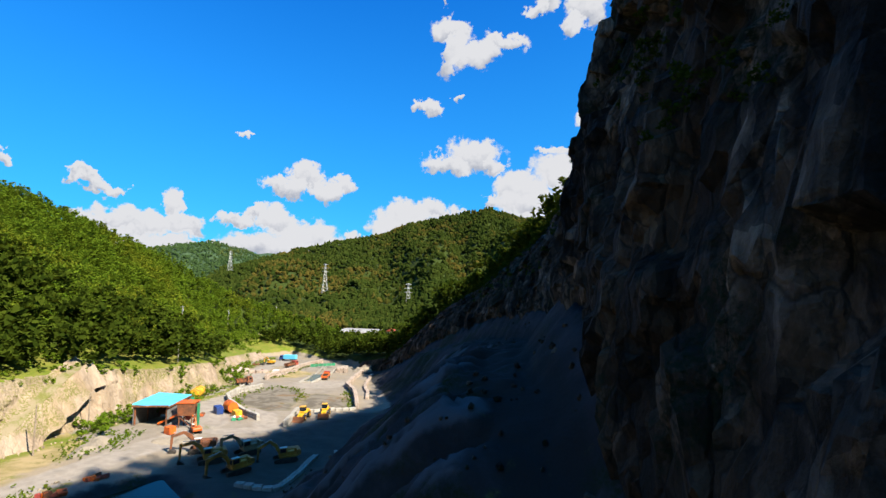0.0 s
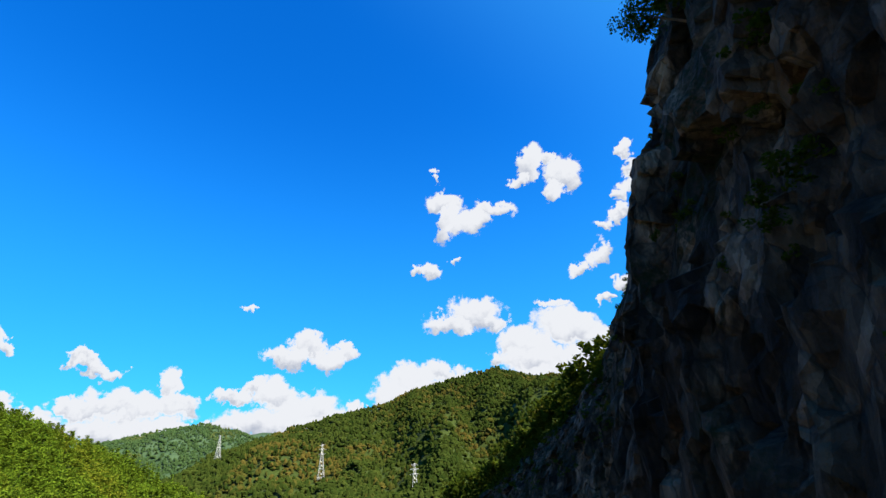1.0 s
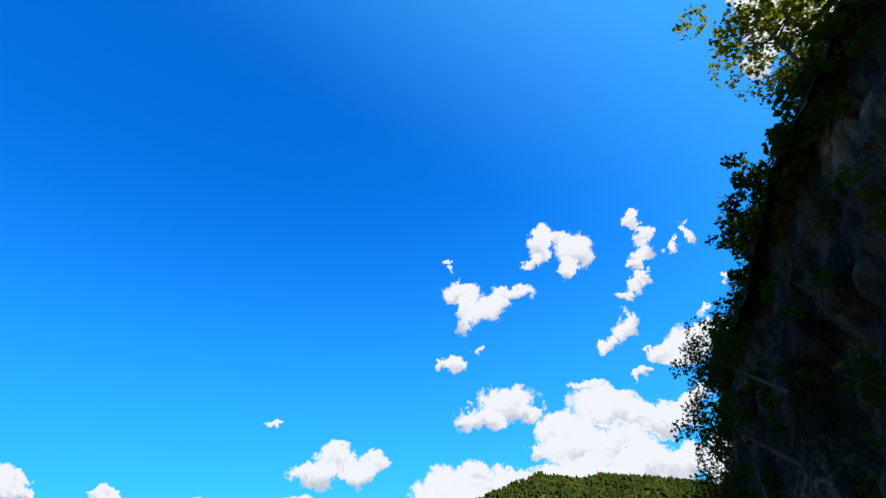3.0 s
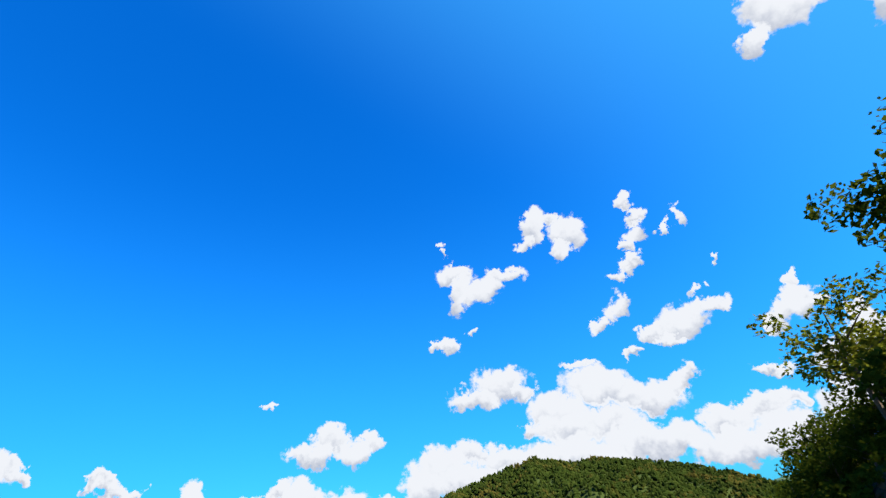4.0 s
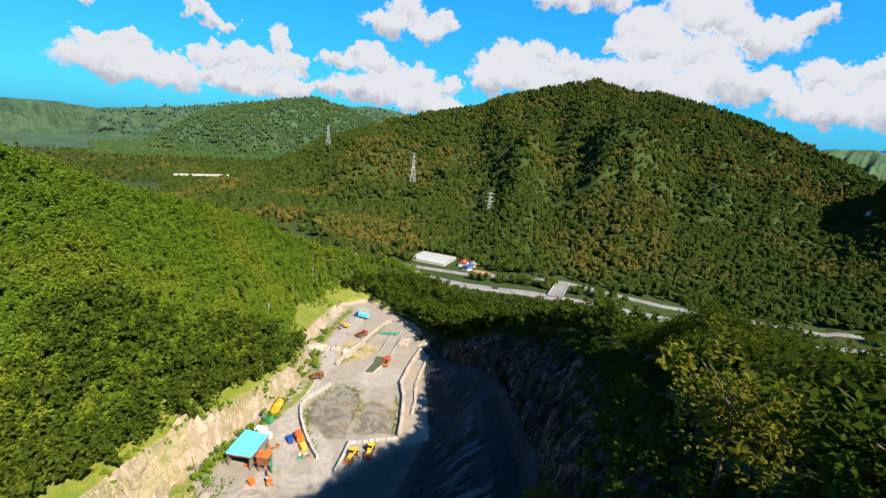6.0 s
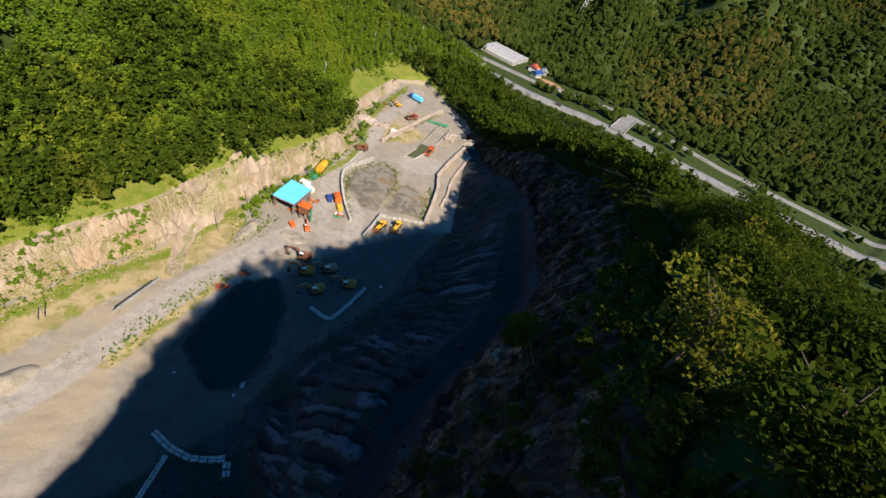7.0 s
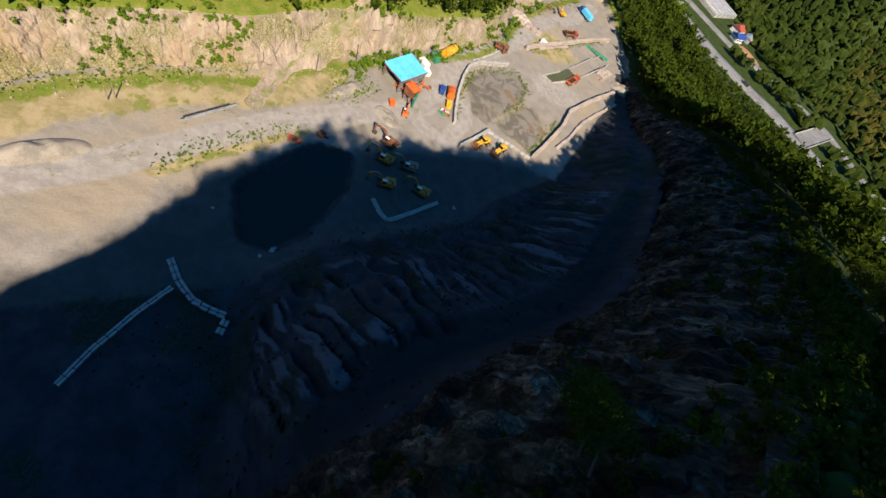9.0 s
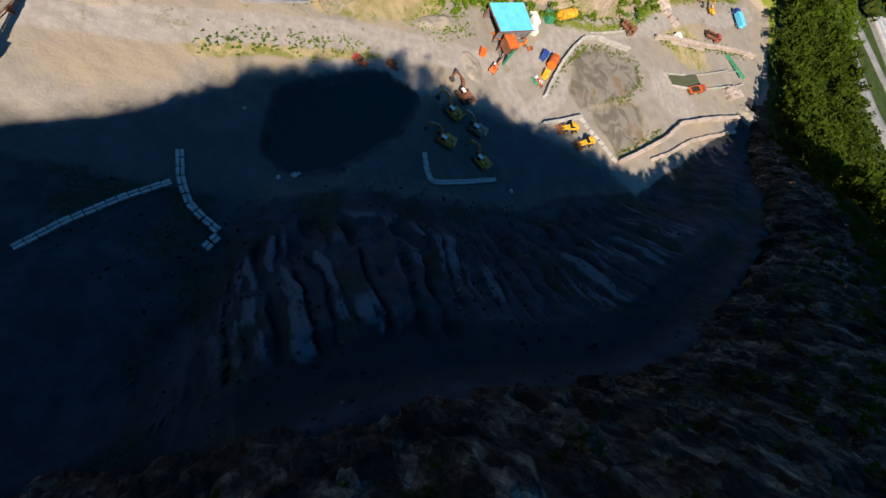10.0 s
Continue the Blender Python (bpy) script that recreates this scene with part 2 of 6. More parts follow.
# ground: zones come with the sheet (woodland floor, grass, dark spoil)
MAT_GROUND, n, pos = material("ground")
zone = n.add("ShaderNodeSeparateColor", {0: n.add("ShaderNodeAttribute", attribute_name="zone").outputs["Color"]})
big, mid, fine = n.noise(pos, 0.035, 5, 0.6), n.noise(pos, 0.25, 6, 0.65), n.noise(pos, 2.2, 6, 0.7)
area = n.add("ShaderNodeSeparateColor", {0: n.add("ShaderNodeAttribute", attribute_name="yard").outputs["Color"]})
gravel = n.mix(n.span(mid, 0.35, 0.68), (0.214, 0.186, 0.154, 1), (0.172, 0.149, 0.122, 1))
gravel = n.mix(n.span(big, 0.46, 0.62), gravel, (0.230, 0.185, 0.128, 1))
gravel = n.mix(n.span(fine, 0.35, 0.75, 0.0, 0.45), gravel, (0.135, 0.118, 0.102, 1))
# worn wheel tracks, dry bank and wet yard
broken = n.math("MULTIPLY_ADD", n.noise(pos, 0.22, 6, 0.7), 1.0, -0.5)
lanes = n.noise(pos, 0.5, 5, 0.65)
gravel = n.mix(n.span(n.math("ADD", area.outputs[2], n.math("MULTIPLY", broken, 0.5)), 0.3, 0.6), gravel, n.mix(n.span(lanes, 0.35, 0.65), (0.245, 0.218, 0.190, 1), (0.195, 0.172, 0.148, 1)))
dry = n.mix(n.span(mid, 0.4, 0.62), (0.265, 0.205, 0.110, 1), (0.185, 0.150, 0.065, 1))
dry = n.mix(n.math("MULTIPLY", n.span(n.noise(pos, 0.16, 5, 0.7), 0.52, 0.60), 0.85), dry, (0.115, 0.125, 0.02, 1))
gravel = n.mix(n.span(n.math("ADD", area.outputs[0], broken), 0.35, 0.65), gravel, dry)
# pit floor takes a darker colour that imitates the cliff's cast shade
gravel = n.mix(n.math("MULTIPLY", n.span(n.math("ADD", n.add("ShaderNodeAttribute", attribute_name="yard").outputs["Alpha"], n.math("MULTIPLY", broken, 0.8)), 0.2, 0.8), 0.9), gravel, n.mix(n.span(mid, 0.35, 0.7), (0.036, 0.034, 0.032, 1), (0.062, 0.057, 0.051, 1)))
puddle = n.noise(n.vec("ADD", pos, n.vec("SCALE", n.noise(pos, 0.2, 3, 0.6, out=1))), 0.16, 4, 0.6, distortion=1.2)
mud = n.mix(n.span(puddle, 0.40, 0.56), (0.092, 0.080, 0.062, 1), (0.150, 0.132, 0.108, 1))
mud = n.mix(n.span(n.noise(pos, 0.11, 5, 0.65), 0.55, 0.66), mud, (0.14, 0.095, 0.055, 1))
mud = n.mix(n.math("MULTIPLY", n.span(fine, 0.45, 0.62), n.span(area.outputs[1], 0.75, 0.45)), mud, (0.105, 0.095, 0.02, 1))
gravel = n.mix(n.span(n.math("ADD", area.outputs[1], n.math("MULTIPLY", broken, 0.7)), 0.35, 0.6), gravel, mud)
weeds = n.math("MULTIPLY", n.span(n.noise(pos, 0.12, 6, 0.7), 0.60, 0.68), n.span(fine, 0.4, 0.6))
gravel = n.mix(n.math("MULTIPLY", weeds, 0.75), gravel, (0.085, 0.09, 0.022, 1))
spoil = n.mix(n.span(mid, 0.35, 0.7), (0.021, 0.022, 0.024, 1), (0.039, 0.040, 0.043, 1))
spoil = n.mix(n.span(n.noise(pos, 0.045, 4, 0.6), 0.58, 0.70), spoil, (0.017, 0.016, 0.013, 1))
# the bench below the cliff gets a darker tone than the spoil
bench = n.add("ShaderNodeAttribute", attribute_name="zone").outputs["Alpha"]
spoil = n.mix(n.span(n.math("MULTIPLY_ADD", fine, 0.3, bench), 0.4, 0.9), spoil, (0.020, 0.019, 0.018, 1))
spoil = n.mix(n.math("MULTIPLY", n.span(n.noise(pos, 0.06, 5, 0.6), 0.5, 0.6), n.span(fine, 0.35, 0.6)), spoil, (0.015, 0.021, 0.006, 1))
# exposed grey gully backs; the pale blue tint also imitates skylight missing from creases
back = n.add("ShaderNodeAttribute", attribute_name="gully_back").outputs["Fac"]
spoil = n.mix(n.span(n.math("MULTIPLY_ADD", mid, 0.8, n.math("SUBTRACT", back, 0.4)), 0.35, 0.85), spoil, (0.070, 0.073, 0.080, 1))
grass = n.mix(n.span(mid, 0.35, 0.65), (0.090, 0.125, 0.011, 1), (0.150, 0.145, 0.030, 1))
grass = n.mix(n.span(fine, 0.45, 0.7, 0.0, 0.7), grass, (0.05, 0.075, 0.008, 1))
wood = n.mix(n.span(mid, 0.4, 0.65), (0.018, 0.030, 0.004, 1), (0.032, 0.046, 0.008, 1))
# on the farthest slopes the sheet is the canopy itself, its green paled for haze
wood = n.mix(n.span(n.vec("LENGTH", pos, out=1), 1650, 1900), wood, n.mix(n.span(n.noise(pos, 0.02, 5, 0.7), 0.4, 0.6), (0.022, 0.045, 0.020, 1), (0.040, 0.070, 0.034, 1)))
edge = n.math("MULTIPLY_ADD", n.noise(pos, 0.3, 6, 0.7), 0.7, -0.35)
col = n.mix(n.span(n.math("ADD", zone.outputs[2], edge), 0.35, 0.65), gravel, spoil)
col = n.mix(n.span(n.math("ADD", zone.outputs[1], edge), 0.4, 0.6), col, grass)
col = n.mix(n.span(n.math("ADD", zone.outputs[0], edge), 0.4, 0.6), col, wood)
finish(n, col, 0.95, n.math("MULTIPLY_ADD", fine, 0.25, mid), 0.3, specular=0.15)


def leaf_material(name, dark, light, warm, warm_part, patch=0.02, glow=0.25):
    """Leaves that differ from clump to clump and from stand to stand."""
    m, n, pos = material(name)
    each = n.add("ShaderNodeNewGeometry").outputs["Random Per Island"]
    col = n.mix(each, rgba(dark), rgba(light))
    col = n.mix(n.math("MULTIPLY", n.span(n.noise(pos, patch, 3, 0.6), 0.62 - 0.2 * warm_part, 0.74 - 0.2 * warm_part), n.span(each, 0.2, 0.8)), col, rgba(warm))
    b = n.add("ShaderNodeBsdfDiffuse", {"Color": col, "Roughness": 0.8})
    t = n.add("ShaderNodeBsdfTranslucent", {"Color": n.mix(0.5, col, (0.20, 0.24, 0.02, 1))})
    n.add("ShaderNodeOutputMaterial", {"Surface": n.add("ShaderNodeMixShader", {0: glow, 1: b.outputs[0], 2: t.outputs[0]}).outputs[0]})
    return m


MAT_PINE = leaf_material("hill foliage", (0.048, 0.092, 0.008), (0.114, 0.172, 0.014), (0.158, 0.172, 0.016), 0.5, glow=0.33)
MAT_FAR = leaf_material("mountain foliage", (0.018, 0.031, 0.006), (0.038, 0.052, 0.010), (0.078, 0.062, 0.014), 0.6, 0.006, 0.12)
MAT_RIM = leaf_material("ridge foliage", (0.013, 0.023, 0.003), (0.043, 0.062, 0.007), (0.075, 0.078, 0.010), 0.05, 0.05, 0.17)
MAT_GOLD = leaf_material("yellowing foliage", (0.060, 0.070, 0.008), (0.150, 0.142, 0.018), (0.14, 0.105, 0.014), 0.3, 0.2, 0.35)
# these two leaf colours carry the haze of distance as a paler, bluer tint
MAT_DISTANT = leaf_material("distant haze-tinted foliage", (0.032, 0.066, 0.044), (0.046, 0.086, 0.058), (0.056, 0.082, 0.045), 0.4, 0.004, 0.1)
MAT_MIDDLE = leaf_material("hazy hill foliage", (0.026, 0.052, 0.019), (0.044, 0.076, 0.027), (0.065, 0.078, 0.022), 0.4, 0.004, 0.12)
MAT_BARK = worn("bark", (0.09, 0.065, 0.045), (0.05, 0.038, 0.03), 2.0, 0.95)
# haze and daylight put into this range as its own blue emission
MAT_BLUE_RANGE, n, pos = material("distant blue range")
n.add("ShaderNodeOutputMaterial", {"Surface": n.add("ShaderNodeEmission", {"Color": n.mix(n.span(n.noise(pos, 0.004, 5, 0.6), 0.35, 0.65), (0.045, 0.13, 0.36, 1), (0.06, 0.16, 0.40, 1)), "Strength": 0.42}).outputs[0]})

MAT_WATER, n, pos = material("pond water")
finish(n, (0.010, 0.018, 0.009, 1), 0.12, n.noise(pos, 1.2, 3, 0.5), 0.01, specular=0.2)


# ---- noise on arrays ----
def hashed(ix, iy, iz, seed):
    h = (ix * 374761393 + iy * 668265263 + iz * 2147483647 + seed * 974634777) & 0xFFFFFFFF
    h = ((h ^ (h >> 13)) * 1274126177) & 0xFFFFFFFF
    h = ((h ^ (h >> 16)) * 2246822519) & 0xFFFFFFFF
    return ((h ^ (h >> 15)) & 0xFFFFFF) / float(0xFFFFFF)


def value_noise(x, y, z=0.0, seed=0):
    x, y, z = np.broadcast_arrays(np.asarray(x, float), np.asarray(y, float), np.asarray(z, float))
    ix, iy, iz = (np.floor(v).astype(np.int64) for v in (x, y, z))
    fx, fy, fz = x - ix, y - iy, z - iz
    fx, fy, fz = (v * v * (3 - 2 * v) for v in (fx, fy, fz))
    out = 0
    for a in (0, 1):
        for b in (0, 1):
            for c in (0, 1):
                w = (fx if a else 1 - fx) * (fy if b else 1 - fy) * (fz if c else 1 - fz)
                out = out + w * hashed(ix + a, iy + b, iz + c, seed)
    return out * 2 - 1


def fbm(x, y, z=0.0, octaves=4, seed=0, gain=0.5):
    out, amp, f = 0, 1.0, 1.0
    for k in range(octaves):
        out = out + amp * value_noise(x * f, y * f, np.asarray(z) * f, seed + 17 * k)
        amp, f = amp * gain, f * 2.03
    return out


def blocks(x, y, z, seed=0):
    """Distance to the nearest jittered point and that cell's own value: broken rock."""
    ix, iy, iz = (np.floor(v).astype(np.int64) for v in (x, y, z))
    best, own = np.full(x.shape, 9.0), np.zeros(x.shape)
    for a in (-1, 0, 1):
        for b in (-1, 0, 1):
            for c in (-1, 0, 1):
                jx, jy, jz = ix + a, iy + b, iz + c
                d = (jx + hashed(jx, jy, jz, seed) - x) ** 2 + (jy + hashed(jx, jy, jz, seed + 1) - y) ** 2 + (jz + hashed(jx, jy, jz, seed + 2) - z) ** 2
                closer = d < best
                best, own = np.where(closer, d, best), np.where(closer, hashed(jx, jy, jz, seed + 3), own)
    return np.sqrt(best), own


def smooth(v, a, b):
    t = np.clip((v - a) / (b - a), 0, 1)
    return t * t * (3 - 2 * t)


# ---- lie of the land ----
def floor_z(x, y):
    return 2.03 - 0.0101 * (np.clip(x, -230, 60) + 60) - 0.0877 * (np.clip(y, -70, 175) - 40)


# foot of the eastern cliff: x, y, foot height, width of the spoil below it
FOOT = np.array([(-172, 164, -8, 4), (-150, 158, -6, 6), (-130, 148, 2, 14), (-106, 138, 14, 22), (-82, 126, 22, 28), (-58, 106, 28, 40), (-46, 96, 30, 42), (-38, 88, 31, 44), (-31, 77, 32, 46), (-27, 68, 33, 46), (-23, 57, 35, 46),
                 (-19, 46, 35, 46), (-14, 37, 34, 44), (-9, 29, 30, 36), (-5, 22, 22, 20), (0, 14, 10, 12), (6, 2, 8, 8), (14, -8, 8, 8), (22, -18, 8, 8), (32, -32, 8, 6), (44, -52, 8, 6), (60, -70, 8, 6)], float)
# edge of the cliff above it: x, y, z
RIM = np.array([(-172, 168, -5), (-150, 163, 0), (-127, 153, 12), (-108, 147, 24), (-80, 138, 37), (-55, 122, 49), (-41, 109.5, 56), (-30, 97.5, 61.5), (-22.5, 86.5, 66.5), (-17, 76, 71.5), (-12.4, 65, 75.5),
                (-8.9, 55, 79), (-6.2, 46, 82), (-1.8, 38.5, 84.5), (2.3, 32, 87), (6.5, 28.2, 89.5), (10.5, 22, 92), (15, 14, 92.5), (20, 5, 91), (26, -3, 90), (35, -13, 87), (46, -32, 83)], float)
# western quarry wall: foot and top
WEST = np.array([(-40, -78, 11), (-72, -48, 9), (-88, -30, 8), (-98, -12, 7), (-105, 6, 6), (-119, 25, 5), (-131, 45, 3), (-139, 58, 1), (-151, 80, 0), (-163, 92, -1), (-186, 104, -2), (-207, 125, -4), (-228, 150, -6)], float)
TOP = np.array([(-47.4, -85.4, 21.5), (-77.0, -53.0, 19.5), (-94.2, -32.5, 17.9), (-104.2, -13.2, 16.9), (-110.6, 5.4, 16.5), (-124.0, 23.1, 15.5), (-134.7, 43.1, 13.5), (-143.3, 58.0, 10.3), (-155.3, 78.1, 8.1), (-166.7, 90.8, 5.8), (-189.7, 101.5, 3.0), (-211.3, 123.1, -0.3), (-234.2, 150.0, -3.5)], float)
CREST = np.array([(-190, -160, 124), (-215, -60, 106), (-233, 0, 85), (-240, 26, 76), (-244, 41, 69.5), (-255, 75, 57.5), (-262, 100, 46.5), (-262, 140, 28), (-258, 190, 10), (-252, 225, -2), (-240, 300, -18)], float)


def along(x, y, line):
    """Distance to a polyline and, at the nearest place on it, the other columns."""
    best = np.full(np.shape(x), 1e9)
    got = np.zeros(np.shape(x) + (line.shape[1] - 2,))
    for a, b in zip(line[:-1], line[1:]):
        d = b[:2] - a[:2]
        t = np.clip(((x - a[0]) * d[0] + (y - a[1]) * d[1]) / (d @ d), 0, 1)
        r = np.hypot(x - a[0] - t * d[0], y - a[1] - t * d[1])
        nearer = r < best
        best = np.where(nearer, r, best)
        got = np.where(nearer[..., None], a[2:] + t[..., None] * (b[2:] - a[2:]), got)
    return best, got


def inside(x, y, ring):
    hit = np.zeros(np.shape(x), bool)
    for (x0, y0), (x1, y1) in zip(ring, np.roll(ring, -1, 0)):
        if y0 != y1:
            hit ^= ((y0 > y) != (y1 > y)) & (x < (x1 - x0) * (y - y0) / (y1 - y0) + x0)
    return hit


PIT = np.vstack([WEST[:, :2], [(-232, 168)], [(-200, 170)], FOOT[:, :2], [(40, -120)], [(-20, -120)]])
RIM_RING = np.vstack([TOP[:, :2], [(-234, 172)], [(-200, 174)], RIM[:, :2], [(80, -130)], [(-30, -130)]])
POND = np.array([(-61.5, 10), (-68, 8.6), (-74, 12.5), (-80, 18), (-85.6, 25.5), (-85, 33.5), (-75, 32), (-68, 28), (-61, 23.6), (-55.5, 16.5), (-56.5, 11)])
POND_Z = 2.2


def mountain(az, d, base, table, top, foot, rough, seed):
    """A range seen along the azimuth: the height of its crest rises over the eye as the table says (degrees)."""
    a, e, far, near = (np.array(v, float) for v in zip(*table))
    crest, dc, db = np.interp(az, a, e), np.interp(az, a, far), np.interp(az, a, near)
    zc = 105 + dc * np.tan(np.radians(crest)) - top
    s = (d - db) / (dc - db)
    spur = fbm(az * 0.16, d * 0.0011, seed=seed, octaves=3)
    up = np.clip(s + 0.24 * spur * np.clip(s, 0, 1) * np.clip(1 - s, 0, 1) * 4, 0, 1)
    z = base + (zc - base) * (0.5 * up + 0.5 * up * up)
    z = z + rough * fbm(np.radians(az) * d * 0.012, d * 0.012, seed=seed + 5) * np.clip(s * 4, 0, 1) * np.clip((1 - s) * 4, 0, 1)
    # no spur stands above the line from the valley to the crest
    z = np.where(d < dc, np.minimum(z, 35 + (zc - 35) * d / dc - 3 - 14 * np.clip((1 - s) * 3, 0, 1)), zc - 0.35 * (d - dc))
    return np.where(s < 0, base - 0.02 * np.abs(d - db), z)


# azimuth, elevation of the crest, its distance, distance of the foot
BIG = [(-78, -9, 1250, 1180), (-72, -6.6, 1250, 1100), (-68.4, -5.0, 1280, 1000), (-64.9, -3.5, 1300, 850), (-60.5, -1.2, 1330, 720), (-55.2, 0.5, 1380, 580), (-51.1, 1.7, 1420, 500), (-47.6, 2.5, 1440, 460), (-43.3, 3.4, 1460, 430),
       (-40.4, 4.6, 1480, 420), (-36, 5.7, 1490, 410), (-32.5, 6.5, 1500, 400), (-30, 7.0, 1510, 400), (-26.4, 5.8, 1540, 400), (-23.4, 5.9, 1600, 400), (-19.3, 4.9, 1600, 410), (-14.2, 3.3, 1560, 430), (-11, 2.1, 1520, 450),
       (-7.6, 0.5, 1450, 480), (-4.8, -0.8, 1400, 520), (-3, -1.6, 1300, 600), (4, -5, 1200, 700)]
MIDDLE = [(-92, -8, 2100, 1700), (-86, -5.6, 2120, 1700), (-81.9, -3.9, 2150, 1700), (-78.4, -2.1, 2250, 1650), (-75.1, -0.2, 2350, 1600), (-72.1, 1.0, 2400, 1600), (-70.2, 1.5, 2450, 1600), (-65.9, 2.4, 2500, 1650), (-62.5, 3.0, 2500, 1680), (-59.1, 2.2, 2500, 1700), (-57.2, 1.3, 2500, 1720), (-50, -1.5, 2500, 1800)]
FAR = [(-130, 1.5, 3300, 2500), (-100, 1.2, 3400, 2500), (-90, 0.4, 3500, 2600), (-85.8, 0.4, 3500, 2600), (-83.5, 0.1, 3500, 2700), (-80.6, 0.3, 3550, 2700), (-77.5, 1.1, 3600, 2700), (-73.1, 1.3, 3650, 2700), (-68, 1.8, 3700, 2700), (-62, 2.2, 3700, 2700),
       (-58.4, 2.4, 3700, 2700), (-54.5, 2.3, 3700, 2700), (-51.1, 1.7, 3700, 2700), (-40, 1.0, 3700, 2700), (-20, 0.8, 3600, 2600), (-8, 1.0, 2600, 1900), (-4.3, 1.3, 2600, 1900), (-2.2, 0.5, 2600, 1900), (5, -1, 2600, 1900), (12, 1, 3400, 2600), (40, 2, 3600, 2500)]
NEAR_EAST = [(-4.2, -5, 1050, 800), (-3.4, -2.2, 1050, 680), (-2.2, 0.0, 1050, 650), (-0.9, 1.0, 1060, 600), (0.8, 2.0, 1080, 580), (2.6, 2.3, 1100, 560), (8, 3.5, 1100, 520), (25, 4, 1100, 500), (60, 3, 1100, 500)]
# the blue range beyond all others
BLUE = [(-8, -1.0), (-5, 0.5), (-3.6, 1.3), (-2.1, 1.9), (0, 2.7), (2.7, 3.6), (6, 4.3), (10, 4.6), (16, 3.6), (24, 2.0)]


FOOT_S = np.column_stack([FOOT, np.r_[0, np.cumsum(np.linalg.norm(np.diff(FOOT[:, :2], axis=0), axis=1))]])


def land(x, y):
    """Height of the ground, and its zones: woodland, grass, dark spoil."""
    x, y = np.asarray(x, float), np.asarray(y, float)
    pit, rim_in = inside(x, y, PIT), inside(x, y, RIM_RING)
    zf = floor_z(x, y)
    # floor, with the spoil banked against the cliff
    df, foot = along(x, y, FOOT_S)
    t = np.clip(1 - df / foot[..., 1], 0, 1)
    wobble = fbm(x * 0.05, y * 0.05, seed=3)
    t2 = np.clip(t + 0.10 * wobble * np.clip(t * 5, 0, 1) * (1 - t), 0, 1)
    g = np.interp(t2, [0, 0.08, 0.24, 0.74, 0.90, 1.0], [0, 0.03, 0.13, 0.74, 0.80, 1.0])
    lift = np.maximum(foot[..., 0] - zf, 0) * g
    # rain gullies run down the spoil, narrow and deep, between rounded backs
    s_ = foot[..., 2] + 4 * wobble * (1 - t) + 0.5 * fbm(x * 0.25, y * 0.25, seed=8, octaves=3)
    rill = np.exp(-(value_noise(s_ / 2.3, t * 1.6, seed=9) / 0.15) ** 2) * (0.6 + 1.8 * np.abs(value_noise(s_ / 9, t * 1.5, seed=14)))
    gully = 2.6 * rill + 1.2 * np.exp(-(value_noise(s_ / 1.5, t * 3.6, seed=10) / 0.18) ** 2) + 0.5 * np.exp(-(value_noise(s_ / 0.8, t * 6.0, seed=12) / 0.25) ** 2)
    top_ = 0.70 + 0.06 * value_noise(s_ / 7, 0.0, seed=15)
    washed = smooth(t, 0.16, 0.30) * (1 - smooth(t, top_, top_ + 0.08)) * np.clip(foot[..., 1] / 30 - 0.3, 0, 1)
    lift = lift - (gully - 1.1) * washed
    zin = zf + lift + 0.25 * fbm(x * 0.08, y * 0.08, seed=21) + 0.10 * fbm(x * 0.5, y * 0.5, seed=23, octaves=3) * (1 + 3 * np.clip(t * 4, 0, 1))
    pond = inside(x, y, POND)
    dp, _ = along(x, y, np.vstack([POND, POND[:1]]) @ np.array([[1, 0, 0], [0, 1, 0]]))
    bowl = np.where(pond, 1.0, np.clip(1 - dp / 3.0, 0, 1) ** 2)
    zin = zin * (1 - bowl) + np.minimum(zin, POND_Z - 0.5) * bowl
    # west side: wall, bench, wooded hill
    dw, wt = along(x, y, TOP)
    xb = np.interp(y, TOP[:, 1], TOP[:, 0])
    zb = np.interp(y, TOP[:, 1], TOP[:, 2])
    xc = np.interp(y, CREST[:, 1], CREST[:, 0])
    zc = np.interp(y, CREST[:, 1], CREST[:, 2])
    run = np.maximum(xb - x, 0)
    wide = np.maximum(xb - xc, 30)
    bench = np.clip((run - 14) / (wide - 14), 0, None)
    zh = zb + 0.2 * np.minimum(run, 14) + (zc - zb - 2.8) * np.clip(bench, 0, 1) ** 0.92
    zh = np.where(bench > 1, zc - 0.42 * (xc - x), zh)
    zh = zh + 2.0 * fbm(x * 0.02, y * 0.02, seed=31) * np.clip(run / 25, 0, 1)
    # east side: woods behind the rim
    de, rim = along(x, y, RIM)
    zr = rim[..., 0]
    ze = zr + 1.0 + 1.5 * smooth(de, 1.0, 8.0) - (0.33 + 0.22 * smooth(zr, 20, 60)) * np.maximum(de - 12 - 40 * smooth(x - 0.4 * y, -28, 2), 0) + 1.6 * fbm(x * 0.03, y * 0.03, seed=41) * np.clip(de / 15, 0, 1)
    valley = -8.0 - 12.0 * smooth(np.hypot(x + 150, y - 280), 150, 900)
    west = (dw < de) & (x < -60)
    zo = np.where(west, zh, ze)
    between = de / np.maximum(dw + de, 1e-6)
    zo = np.where((y > 140) & (x < -120) & (x > -260), zh * smooth(between, 0.25, 0.75) + ze * (1 - smooth(between, 0.25, 0.75)), zo)
    zo = np.maximum(zo, valley)
    az, d = np.degrees(np.arctan2(x - 10, y)), np.hypot(x - 10, y)
